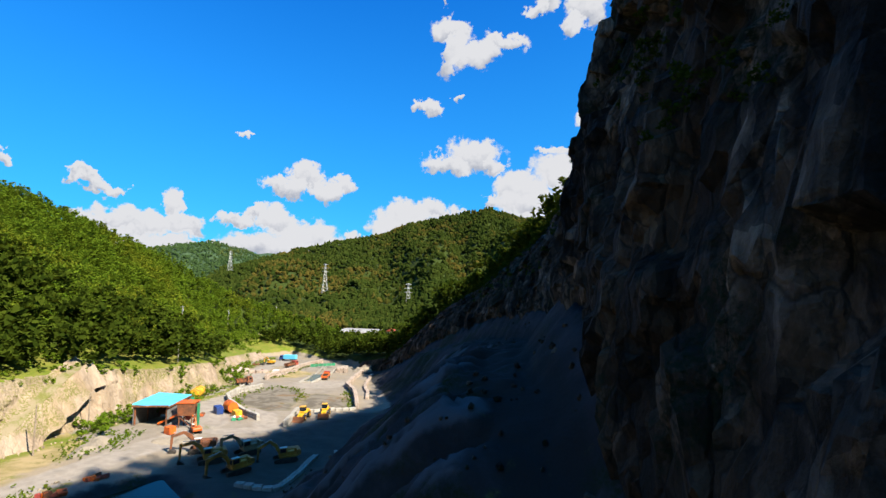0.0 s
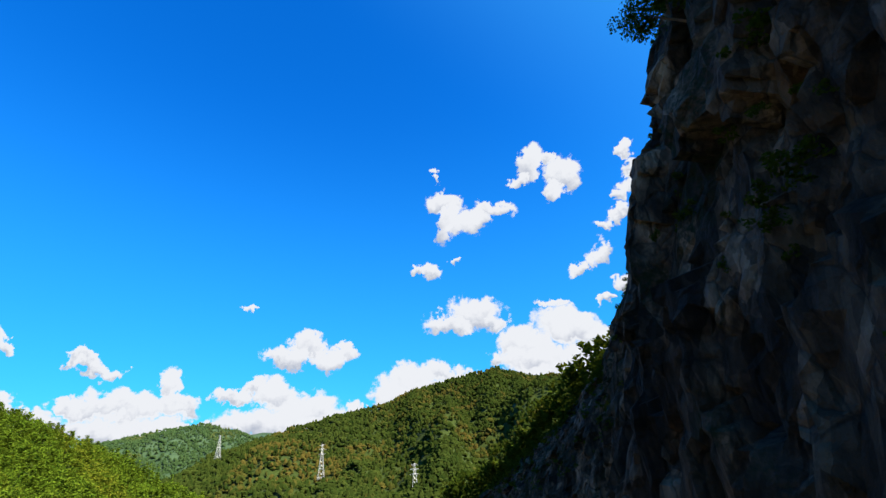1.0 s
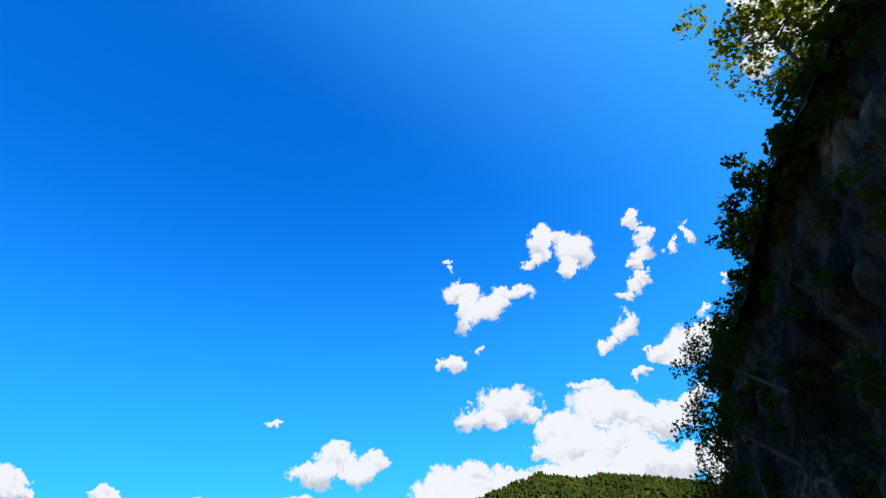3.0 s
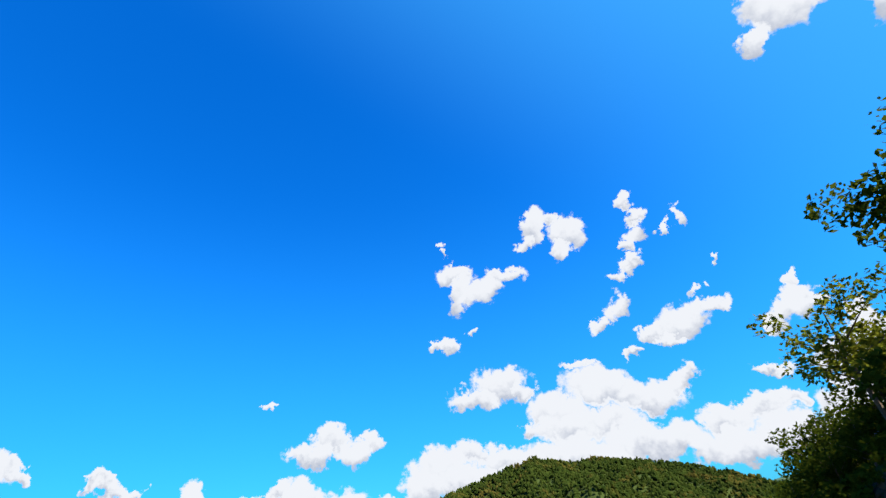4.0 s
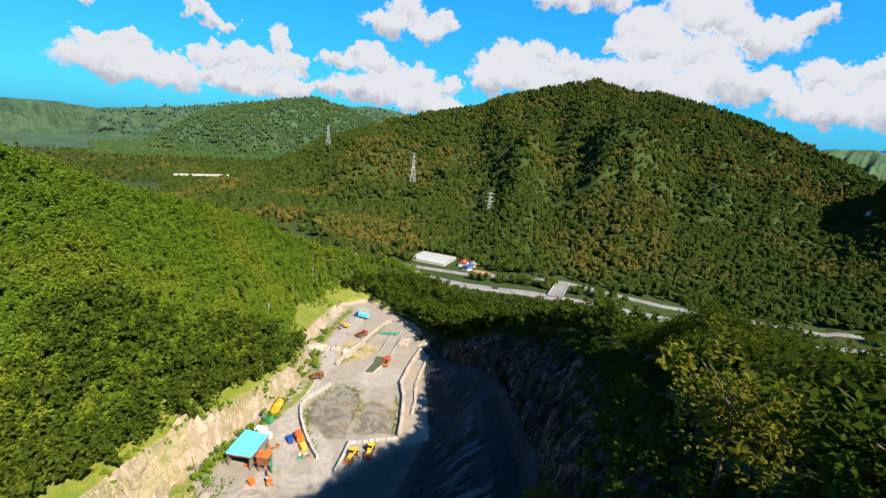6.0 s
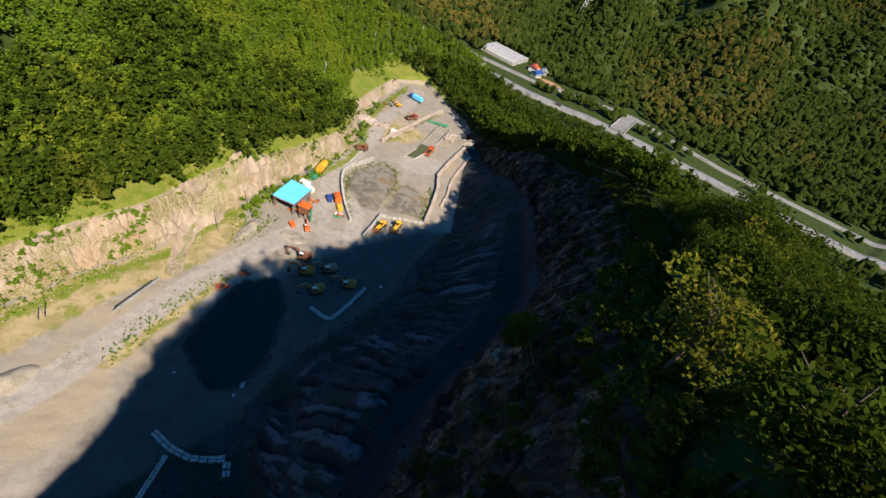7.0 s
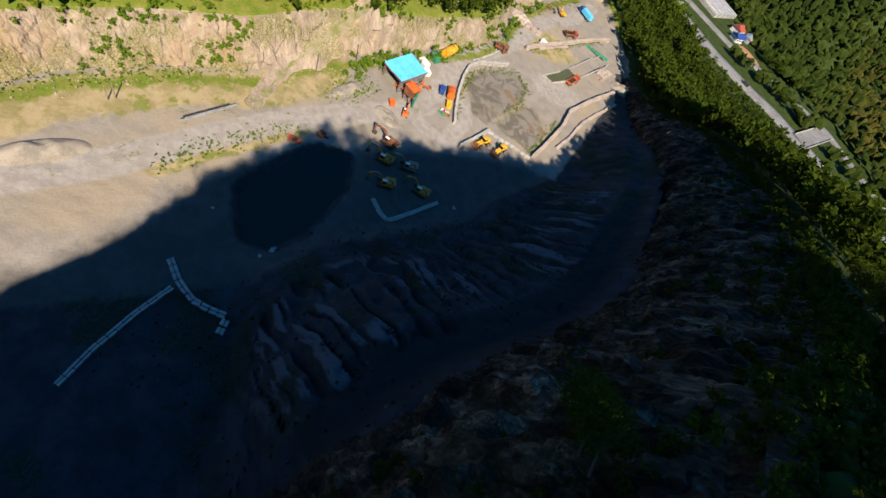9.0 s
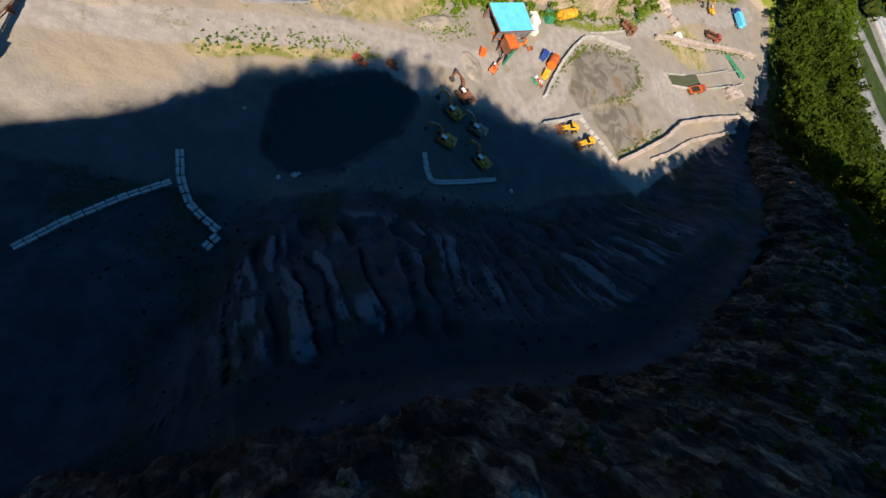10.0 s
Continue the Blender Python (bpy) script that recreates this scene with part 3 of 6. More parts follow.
    for table, base, top, seed, rough in ((BIG, -14, 7, 61, 15), (MIDDLE, -30, 5, 62, 45), (FAR, -40, 4, 63, 80), (NEAR_EAST, 0, 6, 64, 10)):
        a = np.array(table)[:, 0]
        m = mountain(az, d, base, table, top, 0, rough, seed)
        m = np.where((az < a[0]) | (az > a[-1]), m - 18 * np.minimum(np.abs(az - np.clip(az, a[0], a[-1])), 40), m)
        zo = np.maximum(zo, m)
    ring = 60 + 0.05 * (d - 1800) + 70 * fbm(x * 0.0011, y * 0.0011, seed=71)
    zo = np.where((d > 1500) & ((az > 30) | (az < -120)), np.maximum(zo, ring * smooth(d, 1500, 2600)), zo)
    # between foot and edge the ground rises behind the rock faces
    z = np.where(pit, zin, np.where(rim_in, np.minimum(zin, zo) , zo))
    wood = np.where(rim_in, 0.0, np.where(west & (run < 17) & (y < 175), 0.0, 1.0))
    grass = np.where(~rim_in & west & (run < 17), 0.95, 0.0)
    grass = np.where(pit, np.clip(0.75 - np.abs(along(x, y, WEST)[0] - 3.5) / 8, 0, 1) * 0.9, grass)
    grass = np.maximum(grass, np.where((df < 40) & pit, 0.33 * np.clip((t - 0.4) * 4, 0, 1), 0))
    spoil = np.clip(t * 5, 0, 1) + np.where(pond, 1, np.clip(1.0 - dp / 4, 0, 1)) 
    # southern floor also takes the dark spoil colour, in place of cast shade
    cut = smooth(x + 0.25 * y, -48, -36)
    # darker band along the bench, where the spoil is wide
    bench_dark = np.where(pit & (foot[..., 1] > 30), smooth(t, 0.66, 0.84) * (1 - smooth(t, 0.88, 1.0)), 0)
    return z, wood, grass, np.clip(np.maximum(spoil, np.where(pit, cut, 0)), 0, 1), bench_dark, np.where(pit, washed * np.clip(1.1 - gully / 1.0, 0, 1) * smooth(fbm(x * 0.09, y * 0.09, seed=16, octaves=3), -0.55, 0.4), 0)


def sheet(name, verts, faces, mat, smooth_shade=True):
    """A mesh object straight from arrays of corners and of triangles or quads."""
    me = bpy.data.meshes.new(name)
    verts, faces = np.asarray(verts, np.float32), np.asarray(faces, np.int32)
    me.vertices.add(len(verts))
    me.vertices.foreach_set("co", verts.ravel())
    k = faces.shape[1]
    me.loops.add(faces.size)
    me.loops.foreach_set("vertex_index", faces.ravel())
    me.polygons.add(len(faces))
    me.polygons.foreach_set("loop_start", np.arange(0, faces.size, k, dtype=np.int32))
    me.polygons.foreach_set("loop_total", np.full(len(faces), k, np.int32))
    me.polygons.foreach_set("use_smooth", np.full(len(faces), smooth_shade))
    me.update(calc_edges=True)
    me.materials.append(mat)
    return me


def grid_faces(rows, cols):
    i = np.arange(rows * cols).reshape(rows, cols)
    return np.stack([i[:-1, :-1], i[:-1, 1:], i[1:, 1:], i[1:, :-1]], -1).reshape(-1, 4)


def spaced(a, b, step, limit, growth):
    mid = list(np.arange(a, b, step))
    low, high, s = [a], [b], step
    while low[-1] > -limit or high[-1] < limit:
        s *= growth
        low.append(low[-1] - s)
        high.append(high[-1] + s)
    return np.array([max(v, -limit - 300) for v in low[:0:-1]] + mid + [min(v, limit + 300) for v in high])


def finer(v, a, b, step):
    return np.unique(np.r_[v[(v < a - 0.3) | (v > b + 0.3)], np.arange(a, b, step)])


MUD = np.array([(-131, 74.5), (-136, 77.5), (-141.6, 83.8), (-145.7, 97.9), (-140.5, 102.2), (-130, 98), (-121.9, 89.5), (-113.6, 80), (-116, 75.5), (-123.9, 75.1)])
RUSTY = np.array([(-114.9, 81.9), (-122, 90), (-130, 99), (-129.6, 105.3), (-117.2, 107), (-106.1, 97.4), (-111.0, 87.0)])
# low floor round the pond, darkened in the ground colour for the cliff's shade
SHADED_FLOOR = np.array([(-100, 92), (-97, 66), (-92, 46), (-87, 34), (-83, 22), (-76, 9), (-66, -2), (-55, -9), (-44, -20), (-36, -40), (20, -40), (10, 10), (-40, 110), (-90, 130)], float)
TRACK = np.array([(-30, -62, 0), (-55, -40, 0), (-68, -17, 0), (-79, -2, 0), (-90, 14, 0), (-99, 30, 0), (-105, 44, 0), (-113, 58, 0), (-126, 65, 0), (-143, 74, 0), (-153, 88, 0), (-166, 102, 0), (-188, 120, 0), (-203, 142, 0), (-222, 160, 0)], float)
SIDE_TRACK = np.array([(-105, 55, 0), (-98, 64, 0), (-104, 66, 0), (-112, 72, 0), (-120, 72.5, 0)], float)


def soft_inside(x, y, ring, reach):
    d, _ = along(x, y, np.column_stack([np.vstack([ring, ring[:1]]), np.zeros(len(ring) + 1)]))
    return np.clip(0.5 + np.where(inside(x, y, ring), 1, -1) * d / reach, 0, 1)


def yard(x, y):
    """Dry bank, wet yard, worn track and floor darkened for shade, each from 0 to 1."""
    dw, _ = along(x, y, WEST)
    pit = inside(x, y, PIT)
    dry = np.where(pit & (y < 32), np.clip(1.25 - np.abs(dw - 6) / 8, 0, 1), 0)
    dry = np.maximum(dry, 0.9 * np.clip(1.5 - along(x, y, np.array([(-70, -8, 0), (-76, -1, 0), (-84, 11, 0), (-91, 20, 0)], float))[0] / 3.2, 0, 1))
    dry = np.maximum(dry, 0.8 * np.clip(1.4 - np.hypot((x + 173) / 12, (y - 118) / 22), 0, 1))
    mud = np.maximum(soft_inside(x, y, MUD, 6.0), 0.8 * soft_inside(x, y, RUSTY, 7.0))
    track = np.clip(1.3 - np.minimum(along(x, y, TRACK)[0] / 4.2, along(x, y, SIDE_TRACK)[0] / 3.2), 0, 1)
    track = np.maximum(track, 0.9 * np.clip(1.4 - np.hypot((x + 145) / 9, (y - 118) / 14), 0, 1))
    floor_shade = np.where(pit, soft_inside(x, y, SHADED_FLOOR, 9.0), 0)
    return np.where(pit & (track > 0.4), np.minimum(dry, 0.2), dry), mud, np.where(pit, track, 0), floor_shade


gx, gy = np.unique(spaced(-240.0, 40.0, 1.25, 4700, 1.042)), np.unique(spaced(-70.0, 182.0, 1.25, 4700, 1.042))
gx, gy = finer(gx, -70, -18, 0.55), finer(gy, 8, 104, 0.5)
X, Y = np.meshgrid(gx, gy)
Zg, wood_z, grass_z, spoil_z, bench_dark_z, back_z = land(X, Y)
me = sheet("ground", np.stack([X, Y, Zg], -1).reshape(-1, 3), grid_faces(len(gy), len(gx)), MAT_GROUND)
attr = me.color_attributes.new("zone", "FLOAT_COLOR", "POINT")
attr.data.foreach_set("color", np.stack([wood_z, grass_z, spoil_z, bench_dark_z], -1).astype(np.float32).ravel())
attr = me.attributes.new("gully_back", "FLOAT", "POINT")
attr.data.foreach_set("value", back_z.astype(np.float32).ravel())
attr = me.color_attributes.new("yard", "FLOAT_COLOR", "POINT")
attr.data.foreach_set("color", np.stack(yard(X, Y), -1).astype(np.float32).ravel())
tagged(new("ground", me), "quarry floor of grey gravel between wooded hills", "ground", kind="structure")


def resample(line, step, extra=None):
    d = np.r_[0, np.cumsum(np.linalg.norm(np.diff(line[:, :2], axis=0), axis=1))]
    n_ = int(d[-1] / step)
    s = np.linspace(0, d[-1], n_ + 1)
    return np.stack([np.interp(s, d, line[:, k]) for k in range(line.shape[1])], 1), s / d[-1], d / d[-1]


def rock_face(name, low, high, step, amp, mat, label, seed, lip=4.0, sink=3.0, side=1.0, block=5.0, bulge=1.0):
    """A broken rock face between its foot and its edge, with a lip that runs back over the ground."""
    a, u, ua = resample(low, step)
    h = np.stack([np.interp(ua, ua, np.arange(len(low)))], 1)
    idx = np.interp(u, ua, np.arange(len(low)))
    b = np.stack([np.interp(idx, np.arange(len(high)), high[:, k]) for k in range(3)], 1)
    kern = np.ones(9) / 9
    for arr in (a, b):
        for k in range(3):
            pad = np.r_[np.repeat(arr[0, k], 4), arr[:, k], np.repeat(arr[-1, k], 4)]
            arr[:, k] = np.convolve(pad, kern, "valid")
    tall = float(np.median(b[:, 2] - a[:, 2]))
    rows = max(6, int(tall / step))
    tang = np.gradient(a[:, :2], axis=0)
    tang /= np.linalg.norm(tang, axis=1, keepdims=True)
    out = np.stack([tang[:, 1], -tang[:, 0]], 1) * side      # into the pit
    v = np.linspace(0, 1, rows + 1)
    lean = v ** bulge + 0.10 * np.sin(v * 7) * (1 - v) * v
    P = a[None, :, :3] * (1 - v)[:, None, None] + b[None] * v[:, None, None]
    P[:, :, :2] = a[None, :, :2] * (1 - lean)[:, None, None] + b[None, :, :2] * lean[:, None, None]
    x, y, z = P[..., 0], P[..., 1], P[..., 2]
    near = np.minimum(1, (b[:, 2] - a[:, 2]) / 12)[None]
    d1, own = blocks(x / block, y / block, z / (block * 2.2), seed)
    d2, own2 = blocks(x / (block * 0.36), y / (block * 0.36), z / (block * 0.9), seed + 9)
    push = 1.3 * fbm(x / 18, y / 18, z / 26, seed=seed) + 1.0 * (own - 0.5) * 2 + 0.45 * (own2 - 0.5) * 2 - 0.25 * d1 + 0.22 * fbm(x / 1.6, y / 1.6, z / 2.2, seed=seed + 3, octaves=3)
    push = push * amp * near * (1 - 0.75 * smooth(v, 0.86, 1.0))[:, None]
    P[..., 0] += out[None, :, 0] * push
    P[..., 1] += out[None, :, 1] * push
    P[..., 2] += 0.5 * amp * near * (own2 - 0.5) * np.sin(np.pi * v)[:, None]
    under = P[:1].copy()
    under[..., 2] -= sink
    under[..., :2] += out[None] * 1.0
    back = []
    for k in (0.3, 1.0):
        r = P[-1:].copy()
        r[..., :2] -= out[None] * lip * k
        r[..., 2] += 0.3 - 1.6 * k * (k > 0.5)
        back.append(r)
    P = np.concatenate([under, P] + back)
    f = grid_faces(P.shape[0], P.shape[1])
    me = sheet(name, P.reshape(-1, 3), f if side < 0 else f[:, ::-1], mat, False)
    return tagged(new(name, me), label, "rock face", kind="structure")


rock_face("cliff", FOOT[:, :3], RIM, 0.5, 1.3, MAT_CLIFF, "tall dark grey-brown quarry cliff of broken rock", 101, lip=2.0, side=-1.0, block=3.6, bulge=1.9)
rock_face("quarry_wall", WEST, TOP, 0.5, 0.6, MAT_WALL, "pale tan quarry wall with grassy ledges", 131, lip=3.0, side=1.0, block=4.6)

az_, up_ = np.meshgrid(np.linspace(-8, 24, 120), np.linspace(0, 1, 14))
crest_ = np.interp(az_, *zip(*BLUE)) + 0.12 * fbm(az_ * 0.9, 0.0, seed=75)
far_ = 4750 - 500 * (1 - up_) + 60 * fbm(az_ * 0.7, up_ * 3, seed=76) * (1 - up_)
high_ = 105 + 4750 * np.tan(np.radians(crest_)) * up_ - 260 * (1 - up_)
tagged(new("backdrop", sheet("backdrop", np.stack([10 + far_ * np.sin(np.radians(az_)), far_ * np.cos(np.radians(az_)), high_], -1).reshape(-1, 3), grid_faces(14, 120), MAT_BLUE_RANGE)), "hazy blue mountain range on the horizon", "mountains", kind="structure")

water = bmesh.new()
ring = [water.verts.new((x, y, POND_Z)) for x, y in (POND - POND.mean(0)) * 1.12 + POND.mean(0)]
water.faces.new(ring)
me = bpy.data.meshes.new("water")
water.to_mesh(me)
me.materials.append(MAT_WATER)
tagged(new("water", me), "still dark green pond on the quarry floor", "pond", kind="structure")

# ---- trees ----
rng = np.random.default_rng(7)


def unit(n_, r):
    v = r.normal(size=(n_, 3))
    return v / np.linalg.norm(v, axis=1, keepdims=True)


def leaf_cloud(centres, size, flat, r, sides=3):
    """Small leaf sprays round the centres: triangles or quads with a random tilt; flat: how much they lie level."""
    n_ = len(centres)
    nrm = unit(n_, r)
    nrm[:, 2] = np.abs(nrm[:, 2]) + flat
    nrm /= np.linalg.norm(nrm, axis=1, keepdims=True)
    a = np.cross(nrm, unit(n_, r))
    a /= np.linalg.norm(a, axis=1, keepdims=True)
    b = np.cross(nrm, a)
    s = size * r.uniform(0.6, 1.4, (n_, 1))
    if sides == 3:
        corner = [a * s, (-0.5 * a + 0.8 * b) * s, (-0.6 * a - 0.8 * b) * s]
    else:
        corner = [a * s, b * s * 0.55, -a * s * 0.9, -b * s * 0.55]
    V = np.stack([centres + c for c in corner], 1).reshape(-1, 3)
    return V, np.arange(n_ * sides).reshape(n_, sides)


def pine_crown(seed, height=9.0, n_=84):
    r = np.random.default_rng(seed)
    tiers = r.integers(4, 6)
    c = []
    for k in range(n_):
        z = r.uniform(0.32, 1.0)
        reach = (1.06 - z) ** 0.55 * 0.34 * height * (0.75 + 0.25 * math.cos(z * tiers * 6.28))
        ang, rad = r.uniform(0, 6.28), reach * math.sqrt(r.uniform(0.1, 1))
        c.append((rad * math.cos(ang), rad * math.sin(ang), z * height - 0.10 * rad))
    return leaf_cloud(np.array(c), 0.056 * height, 1.3, r)


def broad_crown(seed, height=9.0, n_=90, size=0.085, sides=3, lumps=9):
    r = np.random.default_rng(seed)
    heart = np.stack([r.uniform(-0.27, 0.27, lumps) * height, r.uniform(-0.27, 0.27, lumps) * height, r.uniform(0.42, 0.86, lumps) * height], 1)
    rad = r.uniform(0.11, 0.19, lumps) * height
    k = r.integers(0, lumps, n_)
    v = unit(n_, r)
    v[:, 2] = v[:, 2] * 0.75 + 0.15
    c = heart[k] + v * (rad[k] * r.uniform(0.65, 1.05, n_))[:, None]
    return leaf_cloud(c, size * height, 0.35, r, sides)


ICO_V = np.array([(0, 0, 1)] + [(0.894 * math.cos(k * 1.2566), 0.894 * math.sin(k * 1.2566), 0.447) for k in range(5)]
                 + [(0.894 * math.cos(k * 1.2566 + 0.628), 0.894 * math.sin(k * 1.2566 + 0.628), -0.447) for k in range(5)])
ICO_F = np.array([(0, 1 + k, 1 + (k + 1) % 5) for k in range(5)] + [(1 + k, 6 + k, 1 + (k + 1) % 5) for k in range(5)] + [(1 + (k + 1) % 5, 6 + k, 6 + (k + 1) % 5) for k in range(5)])


def far_crown(seed, pointed):
    """A distant crown, eight metres high: a few ragged lumps."""
    r = np.random.default_rng(seed)
    V, F = [], []
    for k in range(3):
        s = np.array([2.0, 2.0, 2.0]) * r.uniform(0.7, 1.2) * ((1.0, 1.0, 1.7) if pointed else (1.5, 1.5, 1.1))
        p = np.array([r.uniform(-1.8, 1.8), r.uniform(-1.8, 1.8), r.uniform(3.0, 6.0)]) if k else np.array([0, 0, 4.8])
        F.append(ICO_F + len(ICO_V) * k)
        V.append(ICO_V * s * r.uniform(0.65, 1.3, (len(ICO_V), 1)) + p)
    return np.vstack(V), np.vstack(F)


def forest(name, protos, places, scales, mat, label, tilt=0.06):
    """Many trees in one mesh. places: n x 3; each takes one prototype at random, turned and scaled."""
    pick = rng.integers(0, len(protos), len(places))
    turn = rng.uniform(0, 6.283, len(places))
    VV, FF, at = [], [], 0
    for k, (V, F) in enumerate(protos):
        w = np.where(pick == k)[0]
        if not len(w):
            continue
        c, s, sc = np.cos(turn[w])[:, None], np.sin(turn[w])[:, None], scales[w][:, None]
        x = (V[None, :, 0] * c - V[None, :, 1] * s) * sc + places[w, 0][:, None]
        y = (V[None, :, 0] * s + V[None, :, 1] * c) * sc + places[w, 1][:, None]
        z = V[None, :, 2] * sc * rng.uniform(0.85, 1.15, (len(w), 1)) + places[w, 2][:, None]
        VV.append(np.stack([x, y, z], -1).reshape(-1, 3))
        FF.append((F[None] + (np.arange(len(w)) * len(V))[:, None, None] + at).reshape(-1, F.shape[1]))
        at += len(V) * len(w)
    me = sheet(name, np.vstack(VV), np.vstack(FF), mat, False)
    return tagged(new(name, me), label, "trees", kind="stuff")


def scatter(x0, x1, y0, y1, step, keep):
    """Jittered places on the ground where keep(x, y, z) holds."""
    gx_, gy_ = np.meshgrid(np.arange(x0, x1, step), np.arange(y0, y1, step))
    x = (gx_ + rng.uniform(-0.5, 0.5, gx_.shape) * step).ravel()
    y = (gy_ + rng.uniform(-0.5, 0.5, gx_.shape) * step).ravel()
    z = land(x, y)[0]
    k = keep(x, y, z)
    return np.stack([x, y, z - 0.3], 1)[k]


def west_of_bench(x, y):
    return np.interp(y, TOP[:, 1], TOP[:, 0]) - x


# pine woods on the western hill
def on_hill(x, y, z):
    run = west_of_bench(x, y)
    edge = 12.0 + 3.5 * fbm(x * 0.05, y * 0.05, seed=81)
    return (run > edge) & (x > np.interp(y, CREST[:, 1], CREST[:, 0]) - 32) & (y > -40 - 0.3 * (x + 110)) & (z > -12)


places = scatter(-300, -95, -60, 235, 2.6, on_hill)
pines = [pine_crown(k, 9.0, 200) for k in range(5)] + [broad_crown(k + 20, n_=200, size=0.052) for k in range(3)]
forest("hillside_forest", pines, places, rng.uniform(0.55, 0.95, len(places)), MAT_PINE, "dense sunlit pine woods covering the western hill")

# scrub along the bench and on the ledges of the wall
def on_bench(x, y, z):
    run = west_of_bench(x, y)
    return (run > -2) & (run < 17) & (fbm(x * 0.06, y * 0.06, seed=83) > np.where(run > 9, -0.05, 0.3))


bush = [broad_crown(k + 40, height=3.0, n_=60, size=0.12, lumps=6) for k in range(4)]
places = scatter(-250, -85, -50, 160, 2.6, on_bench)
forest("bench_scrub", bush, places, rng.uniform(0.35, 1.0, len(places)), MAT_PINE, "green scrub on the grassy bench over the quarry wall")

# bushes that cling to the quarry wall and crowd its foot behind the shed
u_ = rng.uniform(0, len(WEST) - 1, 900)
v_ = rng.uniform(0, 1, 900)
wall_at = np.stack([np.interp(u_, np.arange(len(WEST)), WEST[:, k]) * (1 - v_) + np.interp(u_, np.arange(len(TOP)), TOP[:, k]) * v_ for k in range(3)], 1)
keep = fbm(wall_at[:, 0] * 0.09, wall_at[:, 1] * 0.09, wall_at[:, 2] * 0.12, seed=85) > np.where(v_ > 0.8, -0.1, 0.42)
clump = np.array([(-127, 46), (-129, 52), (-133, 57), (-125, 42), (-121, 37), (-118, 33), (-137, 63), (-145, 70), (-150, 76), (-168, 97), (-175, 102), (-190, 112), (-198, 120)], float)
spots = np.repeat(clump, 8, 0) + rng.normal(size=(len(clump) * 8, 2)) * 1.7
foot_bush = np.column_stack([spots, land(spots[:, 0], spots[:, 1])[0]])
places = np.vstack([wall_at[keep] - (0, 0, 0.6), foot_bush])
forest("wall_bushes", bush, places, rng.uniform(0.3, 0.95, len(places)) * np.where(np.arange(len(places)) < keep.sum(), 1.0, 1.35), MAT_PINE, "green bushes on the ledges and at the foot of the quarry wall")

ROAD = np.array([(-262, 236, 0), (-226, 251, 0), (-199, 269, 0), (-186, 281, 0), (-150, 300, 0), (-80, 330, 0), (30, 380, 0)], float)
LANE = np.array([(-300, 240, 0), (-242, 275, 0), (-217, 303, 0), (-183, 331, 0), (-150, 338, 0), (-110, 348, 0), (-37, 384, 0), (60, 430, 0)], float)


def clearing(x, y):
    """Open ground along the valley road and round the greenhouses."""
    open_ = np.zeros(np.shape(x), bool)
    for line, wide in ((ROAD, 17.0), (LANE, 12.0)):
        open_ |= along(x, y, line)[0] < wide
    return open_ | (np.hypot((x + 285) / 34, (y - 280) / 20) < 1) | (np.hypot((x + 245) / 16, (y - 290) / 12) < 1) | (np.hypot((x + 173) / 10, (y - 308) / 22) < 1)


# weeds along the yard's walls, the track and the wet patch
def weeds_along(path, n_, spread):
    p, _, _ = resample(np.array([(x, y, 0) for x, y in path], float), 0.5)
    q = p[rng.integers(0, len(p), n_), :2] + rng.normal(size=(n_, 2)) * spread
    return np.column_stack([q, land(q[:, 0], q[:, 1])[0] - 0.1])


tufts = np.vstack([weeds_along(list(MUD[:7]) , 260, 1.0), weeds_along([(-164.5, 108), (-174, 124), (-184, 139), (-195, 158)], 420, 1.3), weeds_along([(-168.5, 112), (-180, 131), (-192, 152)], 260, 0.9),
                   weeds_along([(-70, -8), (-76, -1), (-84, 11), (-91, 20)], 240, 1.6), weeds_along([(-104, 27), (-110, 30), (-117, 37)], 200, 1.6), weeds_along([(-106, 33), (-114, 41)], 120, 1.2),
                   weeds_along([(-139, 64), (-150, 78), (-160, 92), (-172, 100)], 380, 1.5), weeds_along([(-106, 97), (-116, 105.5), (-126, 114)], 120, 0.8), weeds_along([(-112, 68.5), (-125, 72), (-138, 78)], 110, 0.7),
                   weeds_along([(-78, -45), (-92, -22), (-101, -4), (-106, 6)], 420, 1.6), weeds_along([(-190, 112), (-205, 128), (-222, 150)], 300, 2.0)])
weed = [broad_crown(k + 50, height=3.0, n_=18, size=0.2, lumps=5) for k in range(4)]
forest("yard_weeds", weed, tufts, rng.uniform(0.08, 0.30, len(tufts)), MAT_PINE, "green weeds along the walls and the track")

# woods behind the cliff, down to the valley road
hero_zone = lambda x, y: (x > -32) & (y < 104)


def behind_rim(x, y, z):
    d_, _ = along(x, y, RIM)
    return ~inside(x, y, RIM_RING) & (d_ > 0.8) & (d_ < 150) & (y > -50) & (x > -175) & ~(hero_zone(x, y) & (d_ < 13)) & (z > -6) & (np.hypot(x - 10, y) < 330)


places = scatter(-180, 95, -50, 260, 4.3, behind_rim)
broads = [broad_crown(k + 60, n_=105, size=0.078) for k in range(6)]
forest("ridge_forest", broads, places, rng.uniform(0.6, 1.0, len(places)) * np.where(places[:, 0] < -38, 1.35, 1.0), MAT_RIM, "dark green broadleaf woods behind the cliff edge")


def by_exit(x, y, z):
    road = clearing(x, y)
    return ~inside(x, y, RIM_RING) & (x < -140) & (x > -330) & (y > 160) & (y < 330) & ~road & (west_of_bench(x, np.minimum(y, 150)) < 60) & ~on_hill(x, y, z)


